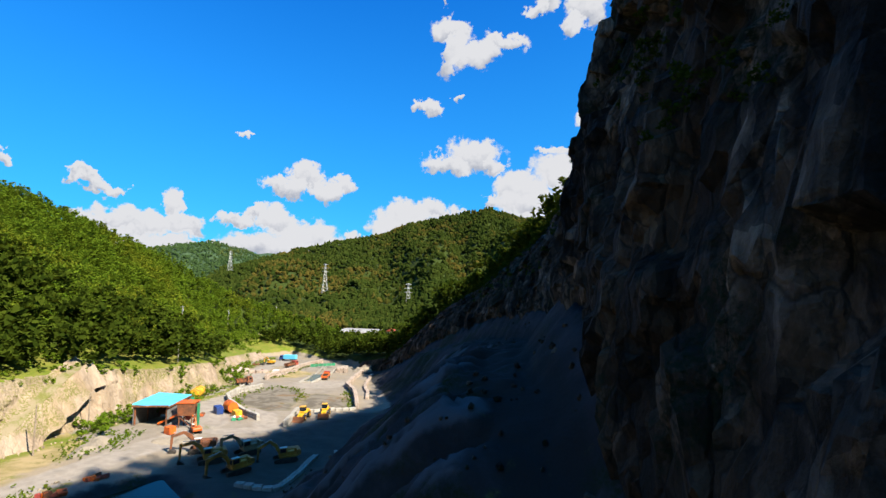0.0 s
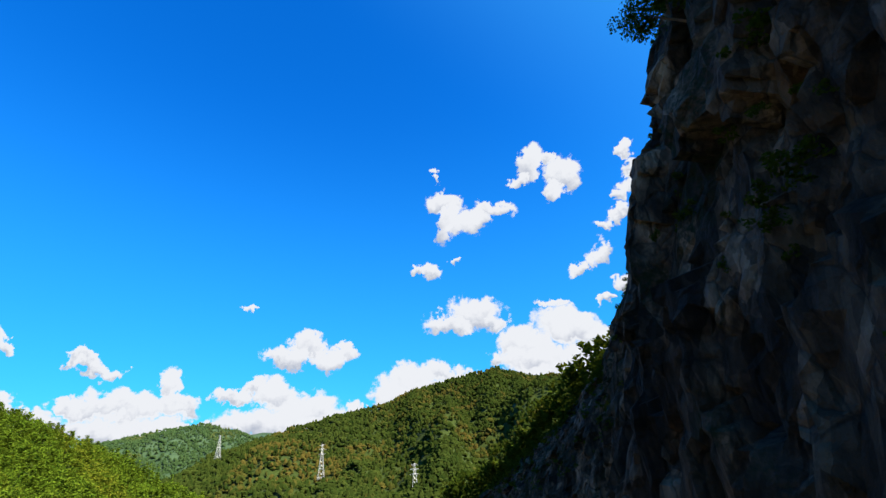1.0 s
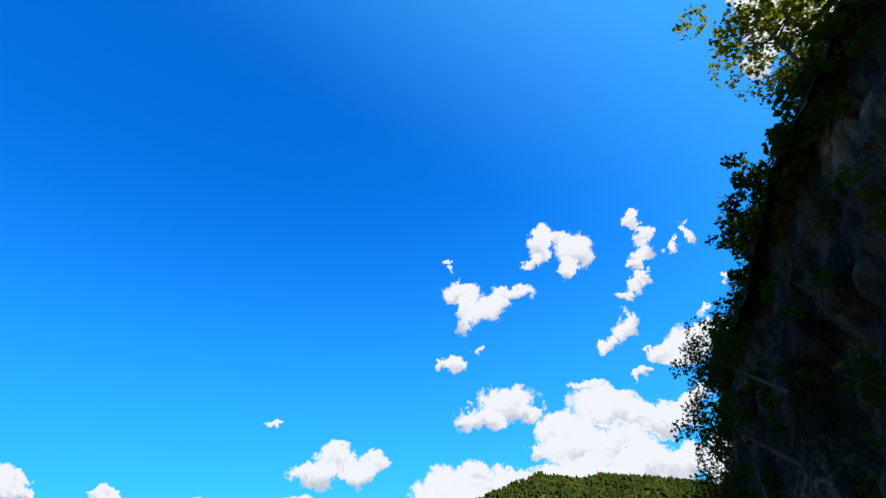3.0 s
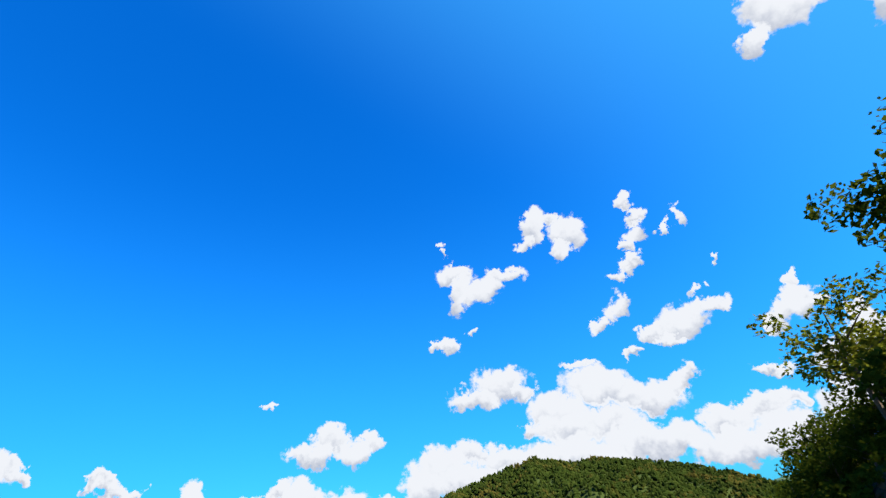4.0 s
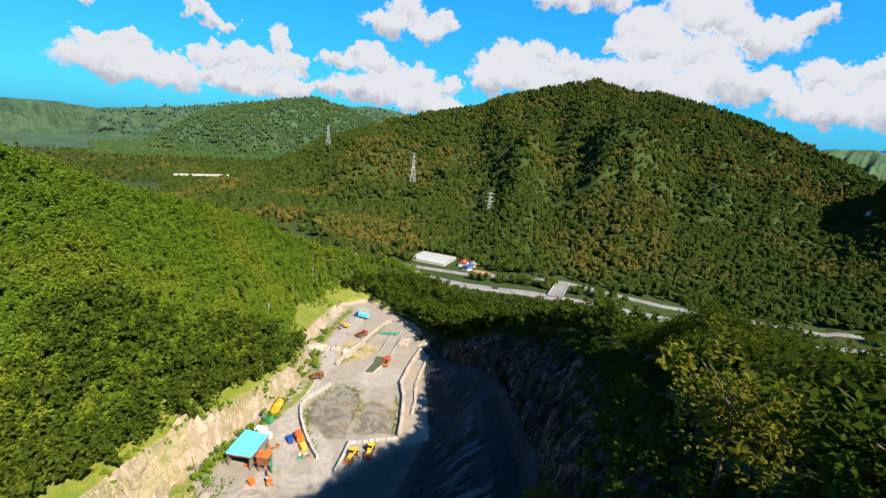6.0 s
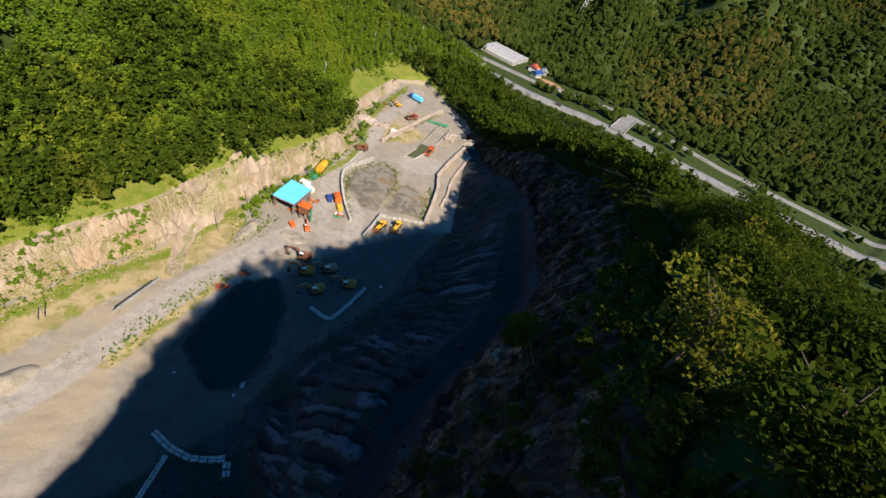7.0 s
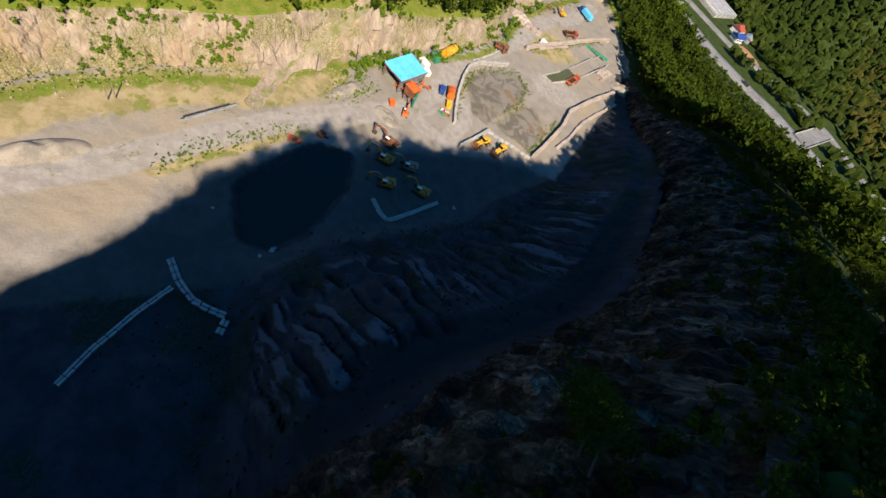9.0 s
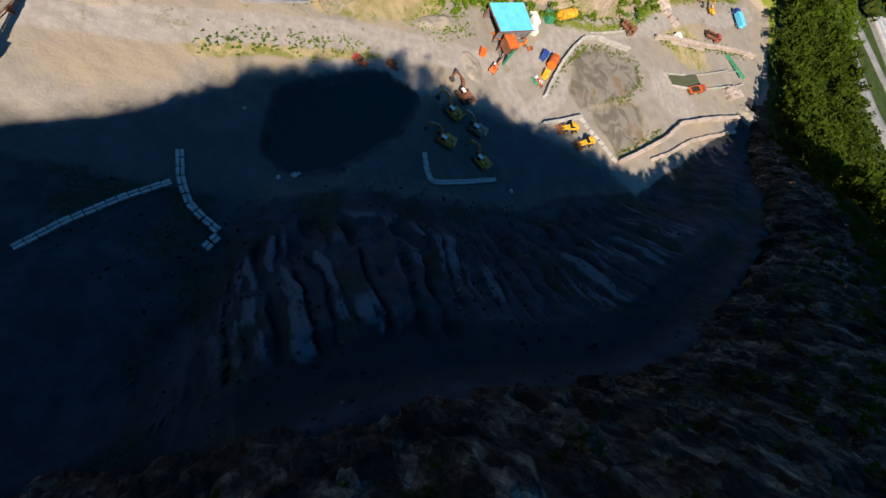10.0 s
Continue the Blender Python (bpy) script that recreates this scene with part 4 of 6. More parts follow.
places = scatter(-330, -140, 160, 330, 5.2, by_exit)
forest("valley_trees", broads, places, rng.uniform(0.7, 1.1, len(places)) * np.where(places[:, 1] < 225, 1.3, 0.85), MAT_RIM, "broadleaf trees at the quarry exit beside the road")

# mountain woods
def polar(az0, az1, d0, d1, n_):
    az = np.radians(rng.uniform(az0, az1, n_))
    d = np.sqrt(rng.uniform(d0 * d0, d1 * d1, n_))
    x, y = 10 + d * np.sin(az), d * np.cos(az)
    return x, y


def mountain_trees(table, n_, d0, d1, low, high=1.02):
    a = np.array(table)
    x, y = polar(max(a[0, 0], -84), min(a[-1, 0], 5), d0, d1, n_)
    az, d = np.degrees(np.arctan2(x - 10, y)), np.hypot(x - 10, y)
    s = (d - np.interp(az, a[:, 0], a[:, 3])) / (np.interp(az, a[:, 0], a[:, 2]) - np.interp(az, a[:, 0], a[:, 3]))
    k = (s > low) & (s < high)
    x, y = x[k], y[k]
    return np.stack([x, y, on_sheet(x, y) - 1.0], 1)


def on_sheet(x, y):
    """Height of the far ground as the sheet's own cells give it."""
    i, j = np.clip(np.searchsorted(gx, x) - 1, 0, len(gx) - 2), np.clip(np.searchsorted(gy, y) - 1, 0, len(gy) - 2)
    u, v = (x - gx[i]) / (gx[i + 1] - gx[i]), (y - gy[j]) / (gy[j + 1] - gy[j])
    return (Zg[j, i] * (1 - u) + Zg[j, i + 1] * u) * (1 - v) + (Zg[j + 1, i] * (1 - u) + Zg[j + 1, i + 1] * u) * v


far_protos = [far_crown(k, k % 2) for k in range(8)]
distant = [(V[:22], F[:30]) for V, F in far_protos]
places = mountain_trees(BIG, 24500, 560, 1640, -9.0)
places = places[~clearing(places[:, 0], places[:, 1])]
x, y = polar(-62, 6, 330, 660, 9000)
k = ~clearing(x, y) & (on_sheet(x, y) > -17)
near_slope = np.stack([x[k], y[k], on_sheet(x[k], y[k]) - 1.0], 1)
forest("slope_forest", distant, near_slope, rng.uniform(0.75, 1.25, len(near_slope)), MAT_FAR, "dense mixed woods on the slope above the valley road")
dist = np.hypot(places[:, 0], places[:, 1])
forest("mountain_forest", distant, places, rng.uniform(0.85, 1.4, len(places)) * np.interp(dist, [400, 1500], [1.0, 1.6]), MAT_FAR, "dense mixed woods on the mountain across the valley")
x, y = polar(-92, -56, 480, 1700, 3600)
low_ = on_sheet(x, y)
k = (low_ < 40) & ~((np.hypot(x - 10, y) < 985) & (np.degrees(np.arctan2(x - 10, y)) < -70))
basin_woods = np.stack([x[k], y[k], low_[k] - 1.0], 1)
forest("valley_woods", distant, basin_woods, rng.uniform(1.0, 1.8, len(basin_woods)), MAT_FAR, "woods on the low ground along the valley")
places = mountain_trees(NEAR_EAST, 2600, 560, 1100, 0.0)
forest("eastern_woods", distant, places, rng.uniform(0.9, 1.4, len(places)), MAT_FAR, "dark woods on the hill beyond the village")
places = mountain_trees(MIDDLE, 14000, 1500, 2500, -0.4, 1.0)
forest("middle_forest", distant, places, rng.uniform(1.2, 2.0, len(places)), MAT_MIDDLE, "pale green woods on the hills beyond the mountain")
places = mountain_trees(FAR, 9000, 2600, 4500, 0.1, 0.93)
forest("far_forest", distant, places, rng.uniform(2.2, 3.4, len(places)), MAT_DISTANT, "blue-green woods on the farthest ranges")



# ---- single trees on the cliff edge ----
def part(name, bm_or_mesh, mat, parent=None, label=""):
    """Link a bmesh or a mesh as one object, under its thing when one is given."""
    if isinstance(bm_or_mesh, bmesh.types.BMesh):
        me = bpy.data.meshes.new(name)
        bm_or_mesh.to_mesh(me)
        bm_or_mesh.free()
        me.materials.append(mat)
    else:
        me = bm_or_mesh
    ob = new(name, me)
    if parent is not None:
        ob.parent = parent
    if label:
        ob["label"] = label
    return ob


def limb(bm, a, b, r0, r1, sides=7):
    a, b = Vector(a), Vector(b)
    q = (b - a).to_track_quat("Z", "Y")
    rows = []
    for p, r in ((a, r0), (b, r1)):
        rows.append([bm.verts.new(p + q @ Vector((r * math.cos(6.2832 * k / sides), r * math.sin(6.2832 * k / sides), 0))) for k in range(sides)])
    for k in range(sides):
        bm.faces.new((rows[0][k], rows[0][(k + 1) % sides], rows[1][(k + 1) % sides], rows[1][k]))


def rim_tree(height, seed, mat, label, n_=2300):
    r = np.random.default_rng(seed)
    tree = new("tree")
    trunk = bmesh.new()
    limb(trunk, (0, 0, -1.0), (0.1, 0, 0.45 * height), 0.020 * height, 0.013 * height)
    limb(trunk, (0.1, 0, 0.45 * height), (0, 0.2, 0.85 * height), 0.013 * height, 0.004 * height)
    for k in range(9):
        ang, z = r.uniform(0, 6.28), r.uniform(0.3, 0.72) * height
        reach = r.uniform(0.18, 0.34) * height
        limb(trunk, (0.08, 0.05, z), (reach * math.cos(ang), reach * math.sin(ang), z + 0.6 * reach), 0.008 * height, 0.002 * height, 5)
    part("trunk", trunk, MAT_BARK, tree)
    V, F = broad_crown(seed, height, n_, 0.021, 4, 26)
    part("crown", sheet("crown", V, F, mat, False), mat, tree)
    return tagged(tree, label, "tree", "trees on the cliff edge")


kinds = [rim_tree(9.5, 201, MAT_RIM, "dark green broadleaf tree on the cliff edge"), rim_tree(8.5, 202, MAT_RIM, "dark green broadleaf tree on the cliff edge"),
         rim_tree(8.0, 203, MAT_GOLD, "yellowing broadleaf tree on the cliff edge"), rim_tree(9.0, 204, MAT_RIM, "dark green broadleaf tree on the cliff edge")]


def ground_at(x, y):
    return float(land(np.array([x]), np.array([y]))[0][0])


def edge_places():
    line, u_, _ = resample(RIM[7:20], 4.0)
    step = np.gradient(line[:, :2], axis=0)
    step /= np.linalg.norm(step, axis=1, keepdims=True)
    out = []
    for (x, y, z), (sx, sy) in zip(line, step):
        for row in range(3):
            jx, jy = rng.uniform(-1.0, 1.0, 2)
            back = (4.4 if 34 < y < 75 else 2.8) + 4.0 * row
            px, py = x - sy * back + jx, y + sx * back + jy      # away from the pit
            out.append((px, py, row))
    return out


used = [False] * len(kinds)
for px, py, row in edge_places():
    near_gold = min(math.hypot(px - 3.8, py - 31.1), math.hypot(px - 7.3, py - 27.0))
    if near_gold < 3.2:
        continue
    kind = int(rng.choice([0, 1, 3, 2], p=[0.34, 0.33, 0.30, 0.03]))
    size = (rng.uniform(0.55, 0.8) if row == 0 else rng.uniform(0.8, 1.05)) * (1.2 if 55 < py < 90 else 1.0) * (0.6 if 7 < px < 17 and 28 < py < 37 else 1.2 if py < 48 else 1.0)
    m = Matrix.LocRotScale((px, py, ground_at(px, py) - 0.2), Euler((rng.uniform(-0.06, 0.06), rng.uniform(-0.06, 0.06), rng.uniform(0, 6.28))), (size, size, size))
    if used[kind]:
        ob = copy_thing(kinds[kind], m)
        ob.scale = (size, size, size)
    else:
        kinds[kind].matrix_world, used[kind] = m, True
for px, py, pz, size in ((4.4, 31.2, 88.9, 1.15), (7.3, 27.0, 88.4, 0.5), (12.3, 31.5, 90.0, 0.55)):
    m = Matrix.LocRotScale((px, py, pz), Euler((0, 0, px)), (size, size, size))
    ob = copy_thing(kinds[2], m)
    ob.scale = (size, size, size)

# two tall ones on the highest part of the edge
for px, py, size, kind in ((10.8, 24.6, 1.2, 1), (15.0, 20.6, 1.15, 3)):
    m = Matrix.LocRotScale((px, py, ground_at(px, py) - 0.2), Euler((0, -0.08, py)), (size, size, size))
    ob = copy_thing(kinds[kind], m)
    ob.scale = (size, size, size)
# trees that lean out from ledges high on the face
for px, py, pz, size, lean in ((-7.4, 38.3, 69.7, 0.60, 46), (-6.0, 36.0, 73.0, 0.58, 44), (-4.8, 34.2, 76.0, 0.52, 44)):
    m = Matrix.LocRotScale((px, py, pz), Euler((0, radians(-lean), 0)), (size, size, size))
    ob = copy_thing(kinds[0], m)
    ob.scale = (size, size, size)

# low growth along the very edge of the cliff
line, u_, _ = resample(RIM[1:21], 0.45)
step = np.gradient(line[:, :2], axis=0)
step /= np.linalg.norm(step, axis=1, keepdims=True)
back = rng.uniform(-2.0, 4.0, len(line))
places = np.column_stack([line[:, 0] - step[:, 1] * back, line[:, 1] + step[:, 0] * back, line[:, 2] - 0.9 + 0.7 * np.minimum(back, 0)])
edge_bush = [broad_crown(k + 110, height=3.2, n_=130, size=0.075, sides=4, lumps=8) for k in range(4)]
forest("edge_scrub", edge_bush, places, rng.uniform(0.5, 1.15, len(places)), MAT_RIM, "dark green scrub crowding the cliff edge")

# scrub that hangs over the cliff edge and clings to the face
line, u_, _ = resample(RIM[4:20], 1.0)
pick = rng.integers(0, len(line), 900)
down = rng.uniform(0, 1, len(pick)) ** 1.8
foot_line = np.stack([np.interp(np.linspace(0, 1, len(line)), np.linspace(0, 1, len(FOOT[4:20])), FOOT[4:20, k]) for k in range(3)], 1)
up_ = (1 - 0.6 * down)[:, None]
over = up_ ** 1.9
places = np.column_stack([line[pick, :2] * over + foot_line[pick, :2] * (1 - over), (line[pick, 2:] * up_ + foot_line[pick, 2:] * (1 - up_))[:, 0]])
places += rng.normal(size=places.shape) * (0.8, 0.8, 0.3) - (0.9, 0.5, 0.8)
scrub = [broad_crown(k + 90, height=3.2, n_=160, size=0.068, sides=4, lumps=8) for k in range(4)]
forest("cliff_scrub", scrub, places, rng.uniform(0.4, 1.05, len(places)) * (1 - 0.5 * down), MAT_RIM, "dark scrub hanging over the cliff edge")

# ---- building blocks for things ----
def box(bm, size, at, rot=(0, 0, 0), bevel=0.0):
    m = Matrix.LocRotScale(at, Euler([radians(a) for a in rot]), size)
    got = bmesh.ops.create_cube(bm, size=1.0, matrix=m)
    if bevel:
        edges = list({e for v in got["verts"] for e in v.link_edges})
        bmesh.ops.bevel(bm, geom=edges, offset=bevel, segments=1, affect="EDGES")


def rod(bm, a, b, r0, r1=None, sides=10):
    limb(bm, a, b, r0, r0 if r1 is None else r1, sides)
    for end, r in ((a, r0), (b, r0 if r1 is None else r1)):
        q = (Vector(b) - Vector(a)).to_track_quat("Z", "Y")
        f = [bm.verts.new(Vector(end) + q @ Vector((r * math.cos(6.2832 * k / sides), r * math.sin(6.2832 * k / sides), 0))) for k in range(sides)]
        bm.faces.new(f)


def profile(bm, pts, y0, y1):
    """A closed outline in x and z, drawn out from y0 to y1."""
    a = [bm.verts.new((x, y0, z)) for x, z in pts]
    b = [bm.verts.new((x, y1, z)) for x, z in pts]
    bm.faces.new(a[::-1])
    bm.faces.new(b)
    for k in range(len(pts)):
        bm.faces.new((a[k], a[(k + 1) % len(pts)], b[(k + 1) % len(pts)], b[k]))


def made(fn, *args, **kw):
    bm = bmesh.new()
    fn(bm, *args, **kw)
    bmesh.ops.recalc_face_normals(bm, faces=bm.faces)
    return bm


def boxes(*specs):
    bm = bmesh.new()
    for s in specs:
        box(bm, *s)
    return bm


def stadium(length, height, n_=7):
    r = height / 2
    pts = [(length / 2 - r + r * math.sin(math.pi * k / n_), r - r * math.cos(math.pi * k / n_)) for k in range(n_ + 1)]
    return pts + [(-x, height - z) for x, z in pts]


MAT_YELLOW = worn("yellow machine paint", (0.48, 0.19, 0.02), (0.20, 0.09, 0.03), 1.0, 0.55)
MAT_AMBER = worn("amber machine paint", (0.60, 0.33, 0.014), (0.30, 0.14, 0.02), 1.0, 0.5)
MAT_ORANGE = worn("orange paint", (0.55, 0.11, 0.012), (0.28, 0.06, 0.02), 1.0, 0.5)
MAT_RED = worn("faded red paint", (0.30, 0.045, 0.03), (0.18, 0.06, 0.035), 1.0, 0.6)
MAT_RUST = worn("rusty steel", (0.22, 0.075, 0.03), (0.10, 0.045, 0.025), 1.5, 0.85, amount=0.8)
MAT_DARK = worn("dark rubber and steel", (0.022, 0.021, 0.020), (0.05, 0.042, 0.034), 2.0, 0.8)
MAT_STEEL = worn("galvanised steel", (0.42, 0.43, 0.44), (0.30, 0.30, 0.30), 1.0, 0.5, 0.6)
MAT_WHITE = worn("white paint", (0.52, 0.52, 0.50), (0.33, 0.31, 0.28), 1.0, 0.6)
MAT_GREEN = worn("green paint", (0.02, 0.20, 0.10), (0.03, 0.11, 0.06), 1.0, 0.6)
MAT_SKYBLUE = worn("light blue roof sheet", (0.09, 0.42, 0.66), (0.07, 0.33, 0.53), 0.5, 0.5, amount=0.35)
MAT_NAVY = worn("dark blue paint", (0.012, 0.04, 0.20), (0.02, 0.04, 0.10), 1.0, 0.5)
MAT_GREYWALL = worn("grey sheet wall", (0.14, 0.14, 0.14), (0.09, 0.08, 0.075), 1.0, 0.7)
MAT_CONCRETE = worn("pale concrete", (0.30, 0.285, 0.26), (0.21, 0.19, 0.165), 1.2, 0.9, vary=0.25)
MAT_STONE = worn("cut pink-grey stone", (0.31, 0.25, 0.21), (0.21, 0.165, 0.13), 1.0, 0.9, vary=0.3)
MAT_WOODPOLE = worn("weathered wood", (0.22, 0.18, 0.14), (0.13, 0.10, 0.08), 2.0, 0.9)
MAT_ASPHALT = worn("pale worn asphalt", (0.16, 0.155, 0.15), (0.115, 0.11, 0.105), 0.3, 0.9, local=False)
MAT_SOIL = worn("orange soil", (0.26, 0.13, 0.055), (0.20, 0.12, 0.07), 0.4, 0.95, local=False)
MAT_SAND = worn("pale gravel bank", (0.23, 0.195, 0.15), (0.15, 0.13, 0.105), 0.5, 0.95, local=False)
MAT_POOL, n, pos = material("murky green water")
finish(n, n.mix(n.noise(pos, 0.5, 4, 0.6), (0.045, 0.05, 0.012, 1), (0.075, 0.075, 0.02, 1)), 0.15, n.noise(pos, 1.5, 3, 0.5), 0.01)
MAT_RAMP = worn("grassy dirt ramp", (0.20, 0.165, 0.105), (0.11, 0.115, 0.022), 0.5, 0.95, local=False, amount=0.5)
MAT_GLASS, n, pos = material("dark cab glass")
finish(n, (0.01, 0.014, 0.018, 1), 0.08, specular=0.6)


def put(thing, x, y, turn, z=None, size=1.0):
    thing.matrix_world = Matrix.LocRotScale((x, y, (ground_at(x, y) if z is None else z)), Euler((0, 0, radians(turn))), (size, size, size))
    return thing


# ---- machines ----
def excavator(paint, label, reach=1.0, fold=0.0):
    """Tracked excavator, nine metres with its arm out along +x."""
    e = new("excavator")
    for s in (-1, 1):
        t = part("track", made(profile, stadium(4.3, 0.95), s * 1.2 - 0.3, s * 1.2 + 0.3), MAT_DARK, e)
    part("undercarriage", boxes(((1.9, 1.9, 0.5), (0, 0, 0.65), (0, 0, 0), 0.06)), MAT_DARK, e)
    part("body", boxes(((3.5, 2.6, 0.35), (-0.5, 0, 1.2), (0, 0, 0), 0.05), ((2.2, 1.35, 0.95), (-0.9, -0.55, 1.8), (0, 0, 0), 0.12), ((1.3, 1.0, 0.8), (-0.9, 0.7, 1.72), (0, 0, 0), 0.1)), paint, e)
    part("counterweight", made(profile, [(-2.05, 1.1), (-2.75, 1.3), (-2.8, 1.9), (-2.6, 2.2), (-2.02, 2.25)], -1.28, 1.28), paint, e)
    cab = part("cab", boxes(((1.55, 1.0, 1.5), (0.55, 0.78, 2.1), (0, 0, 0), 0.12)), paint, e)
    part("window", boxes(((1.1, 1.04, 0.75), (0.6, 0.78, 2.4)), ((1.58, 0.75, 0.8), (0.56, 0.78, 2.35))), MAT_GLASS, cab)
    part("roof_plate", boxes(((1.3, 0.8, 0.06), (0.5, 0.78, 2.88))), MAT_WHITE, cab)
    k = reach
    part("boom", made(profile, [(0.7, 1.5), (1.6 * k, 3.4), (3.0 * k, 4.3), (5.0 * k, 3.9 - fold), (5.0 * k, 3.55 - fold), (3.0 * k, 3.7), (2.0 * k, 2.9), (1.25, 1.4)], -0.42, 0.02), paint, e)
    part("stick", made(profile, [(4.7 * k, 4.2 - fold), (5.15 * k, 4.1 - fold), (5.5 * k - 0.3, 1.3 - 0.5 * fold), (5.2 * k - 0.3, 1.25 - 0.5 * fold)], -0.38, -0.02), paint, e)
    part("bucket", made(profile, [(5.55 * k - 0.35, 1.35 - 0.5 * fold), (5.8 * k - 0.35, 0.7 - 0.4 * fold), (5.3 * k - 0.35, 0.15), (4.5 * k - 0.35, 0.25), (4.6 * k - 0.35, 0.55), (5.1 * k - 0.35, 1.0 - 0.4 * fold)], -0.75, 0.35), MAT_DARK, e)
    part("hydraulic_ram", made(rod, (1.1, -0.2, 1.6), (2.4 * k, -0.2, 3.1), 0.09), MAT_STEEL, e)
    part("hydraulic_ram", made(rod, (2.6 * k, -0.2, 4.3), (4.7 * k, -0.2, 4.45 - fold), 0.08), MAT_STEEL, e)
    return tagged(e, label, "excavator", "excavators in the quarry")


put(excavator(MAT_YELLOW, "dirty yellow excavator parked in the cliff's shade"), -86.9, 43.2, -112)
put(excavator(MAT_RUST, "rust-brown excavator with its arm stretched out", 1.05, 0.4), -93.0, 44.6, -125)
put(excavator(worn("faded tan paint", (0.30, 0.19, 0.10), (0.16, 0.10, 0.06)), "faded tan excavator parked in the cliff's shade"), -86.0, 50.2, -100)
put(excavator(MAT_YELLOW, "dirty yellow excavator beside the block barrier", 1.0, 0.5), -78.6, 43.4, -95)
put(excavator(MAT_YELLOW, "dirty yellow excavator inside the block barrier", 1.0, 0.9), -78.8, 53.8, -118)
put(excavator(MAT_ORANGE, "small orange excavator with a white cab roof by the shed", 0.9, 0.8), -106.3, 50.2, 165, size=0.68)
put(excavator(MAT_AMBER, "yellow excavator working far up the yard", 0.9, 0.5), -201.5, 134.0, 200, size=0.8)


def wheel(parent, x, y, r, w):
    t = part("wheel", made(rod, (x, y - w / 2, r), (x, y + w / 2, r), r, None, 16), MAT_DARK, parent)
    part("rim", made(rod, (x, y - w / 2 - 0.02, r), (x, y + w / 2 + 0.02, r), r * 0.5, None, 12), MAT_AMBER if r > 0.7 else MAT_STEEL, t)


def wheel_loader(label):
    e = new("wheel_loader")
    part("rear_body", boxes(((2.6, 1.7, 0.9), (-1.5, 0, 1.75), (0, 0, 0), 0.15), ((0.4, 2.2, 0.8), (-2.8, 0, 1.3), (0, 0, 0), 0.1)), MAT_AMBER, e)
    part("front_frame", boxes(((1.6, 1.0, 0.8), (1.0, 0, 1.3), (0, 0, 0), 0.1)), MAT_AMBER, e)
    cab = part("cab", boxes(((1.4, 1.5, 0.5), (-0.1, 0, 1.9), (0, 0, 0), 0.05)), MAT_AMBER, e)
    part("cab_roof", boxes(((1.4, 1.5, 0.15), (-0.1, 0, 3.3), (0, 0, 0), 0.05)), MAT_AMBER, cab)
    part("window", boxes(((1.3, 1.4, 1.1), (-0.1, 0, 2.7))), MAT_GLASS, cab)
    for x in (-1.7, 1.4):
        for y in (-1.1, 1.1):
            wheel(e, x, y, 0.78, 0.6)
    for y in (-0.5, 0.5):
        part("lift_arm", made(profile, [(0.6, 1.8), (1.6, 1.7), (2.9, 0.7), (2.8, 0.45), (1.5, 1.3), (0.6, 1.5)], y - 0.1, y + 0.1), MAT_AMBER, e)
    part("bucket", made(profile, [(2.7, 1.35), (2.75, 0.4), (3.0, 0.15), (4.0, 0.12), (4.0, 0.2), (3.1, 0.35), (2.95, 0.6), (2.9, 1.35)], -1.45, 1.45), MAT_RUST, e)
    return tagged(e, label, "wheel loader", "wheel loaders by the yard wall")


put(wheel_loader("amber wheel loader with a rusty bucket by the wall"), -103.6, 77.2, -60)
put(wheel_loader("amber wheel loader parked beside another loader"), -102.3, 83.6, -48)


def dump_truck(cab_mat, bed_mat, label, box_body=False, length=8.0):
    e = new("truck")
    part("chassis", boxes(((length, 0.9, 0.3), (0, 0, 0.95), (0, 0, 0), 0.04)), MAT_DARK, e)
    cab = part("cab", made(profile, [(length / 2, 0.9), (length / 2, 2.0), (length / 2 - 0.3, 2.9), (length / 2 - 1.9, 2.95), (length / 2 - 1.95, 0.9)], -1.2, 1.2), cab_mat, e)
    part("windscreen", boxes(((0.06, 2.0, 0.75), (length / 2 - 0.13, 0, 2.4), (0, -16, 0)), ((1.0, 2.44, 0.6), (length / 2 - 0.9, 0, 2.35))), MAT_GLASS, cab)
    if box_body:
        part("cargo_box", boxes(((length - 2.3, 2.4, 2.1), (-1.1, 0, 2.2), (0, 0, 0), 0.05)), bed_mat, e)
    else:
        bed = part("bed", boxes(((length - 2.4, 2.4, 0.15), (-1.1, 0, 1.3)), ((length - 2.4, 0.12, 1.0), (-1.1, 1.2, 1.8)), ((length - 2.4, 0.12, 1.0), (-1.1, -1.2, 1.8)), ((0.12, 2.4, 1.3), (length / 2 - 2.3, 0, 1.95)), ((0.12, 2.4, 0.9), (-length / 2 + 0.1, 0, 1.75))), bed_mat, e)
        for k in range(4):
            part("stiffener", boxes(((0.1, 2.62, 0.95), (-length / 2 + 0.9 + 1.35 * k, 0, 1.75))), MAT_DARK, bed)
    for x in (length / 2 - 1.2, -length / 2 + 2.4, -length / 2 + 1.2):
        for y in (-1.0, 1.0):
            wheel(e, x, y, 0.52, 0.42)
    return tagged(e, label, "truck", "trucks in the quarry yard")


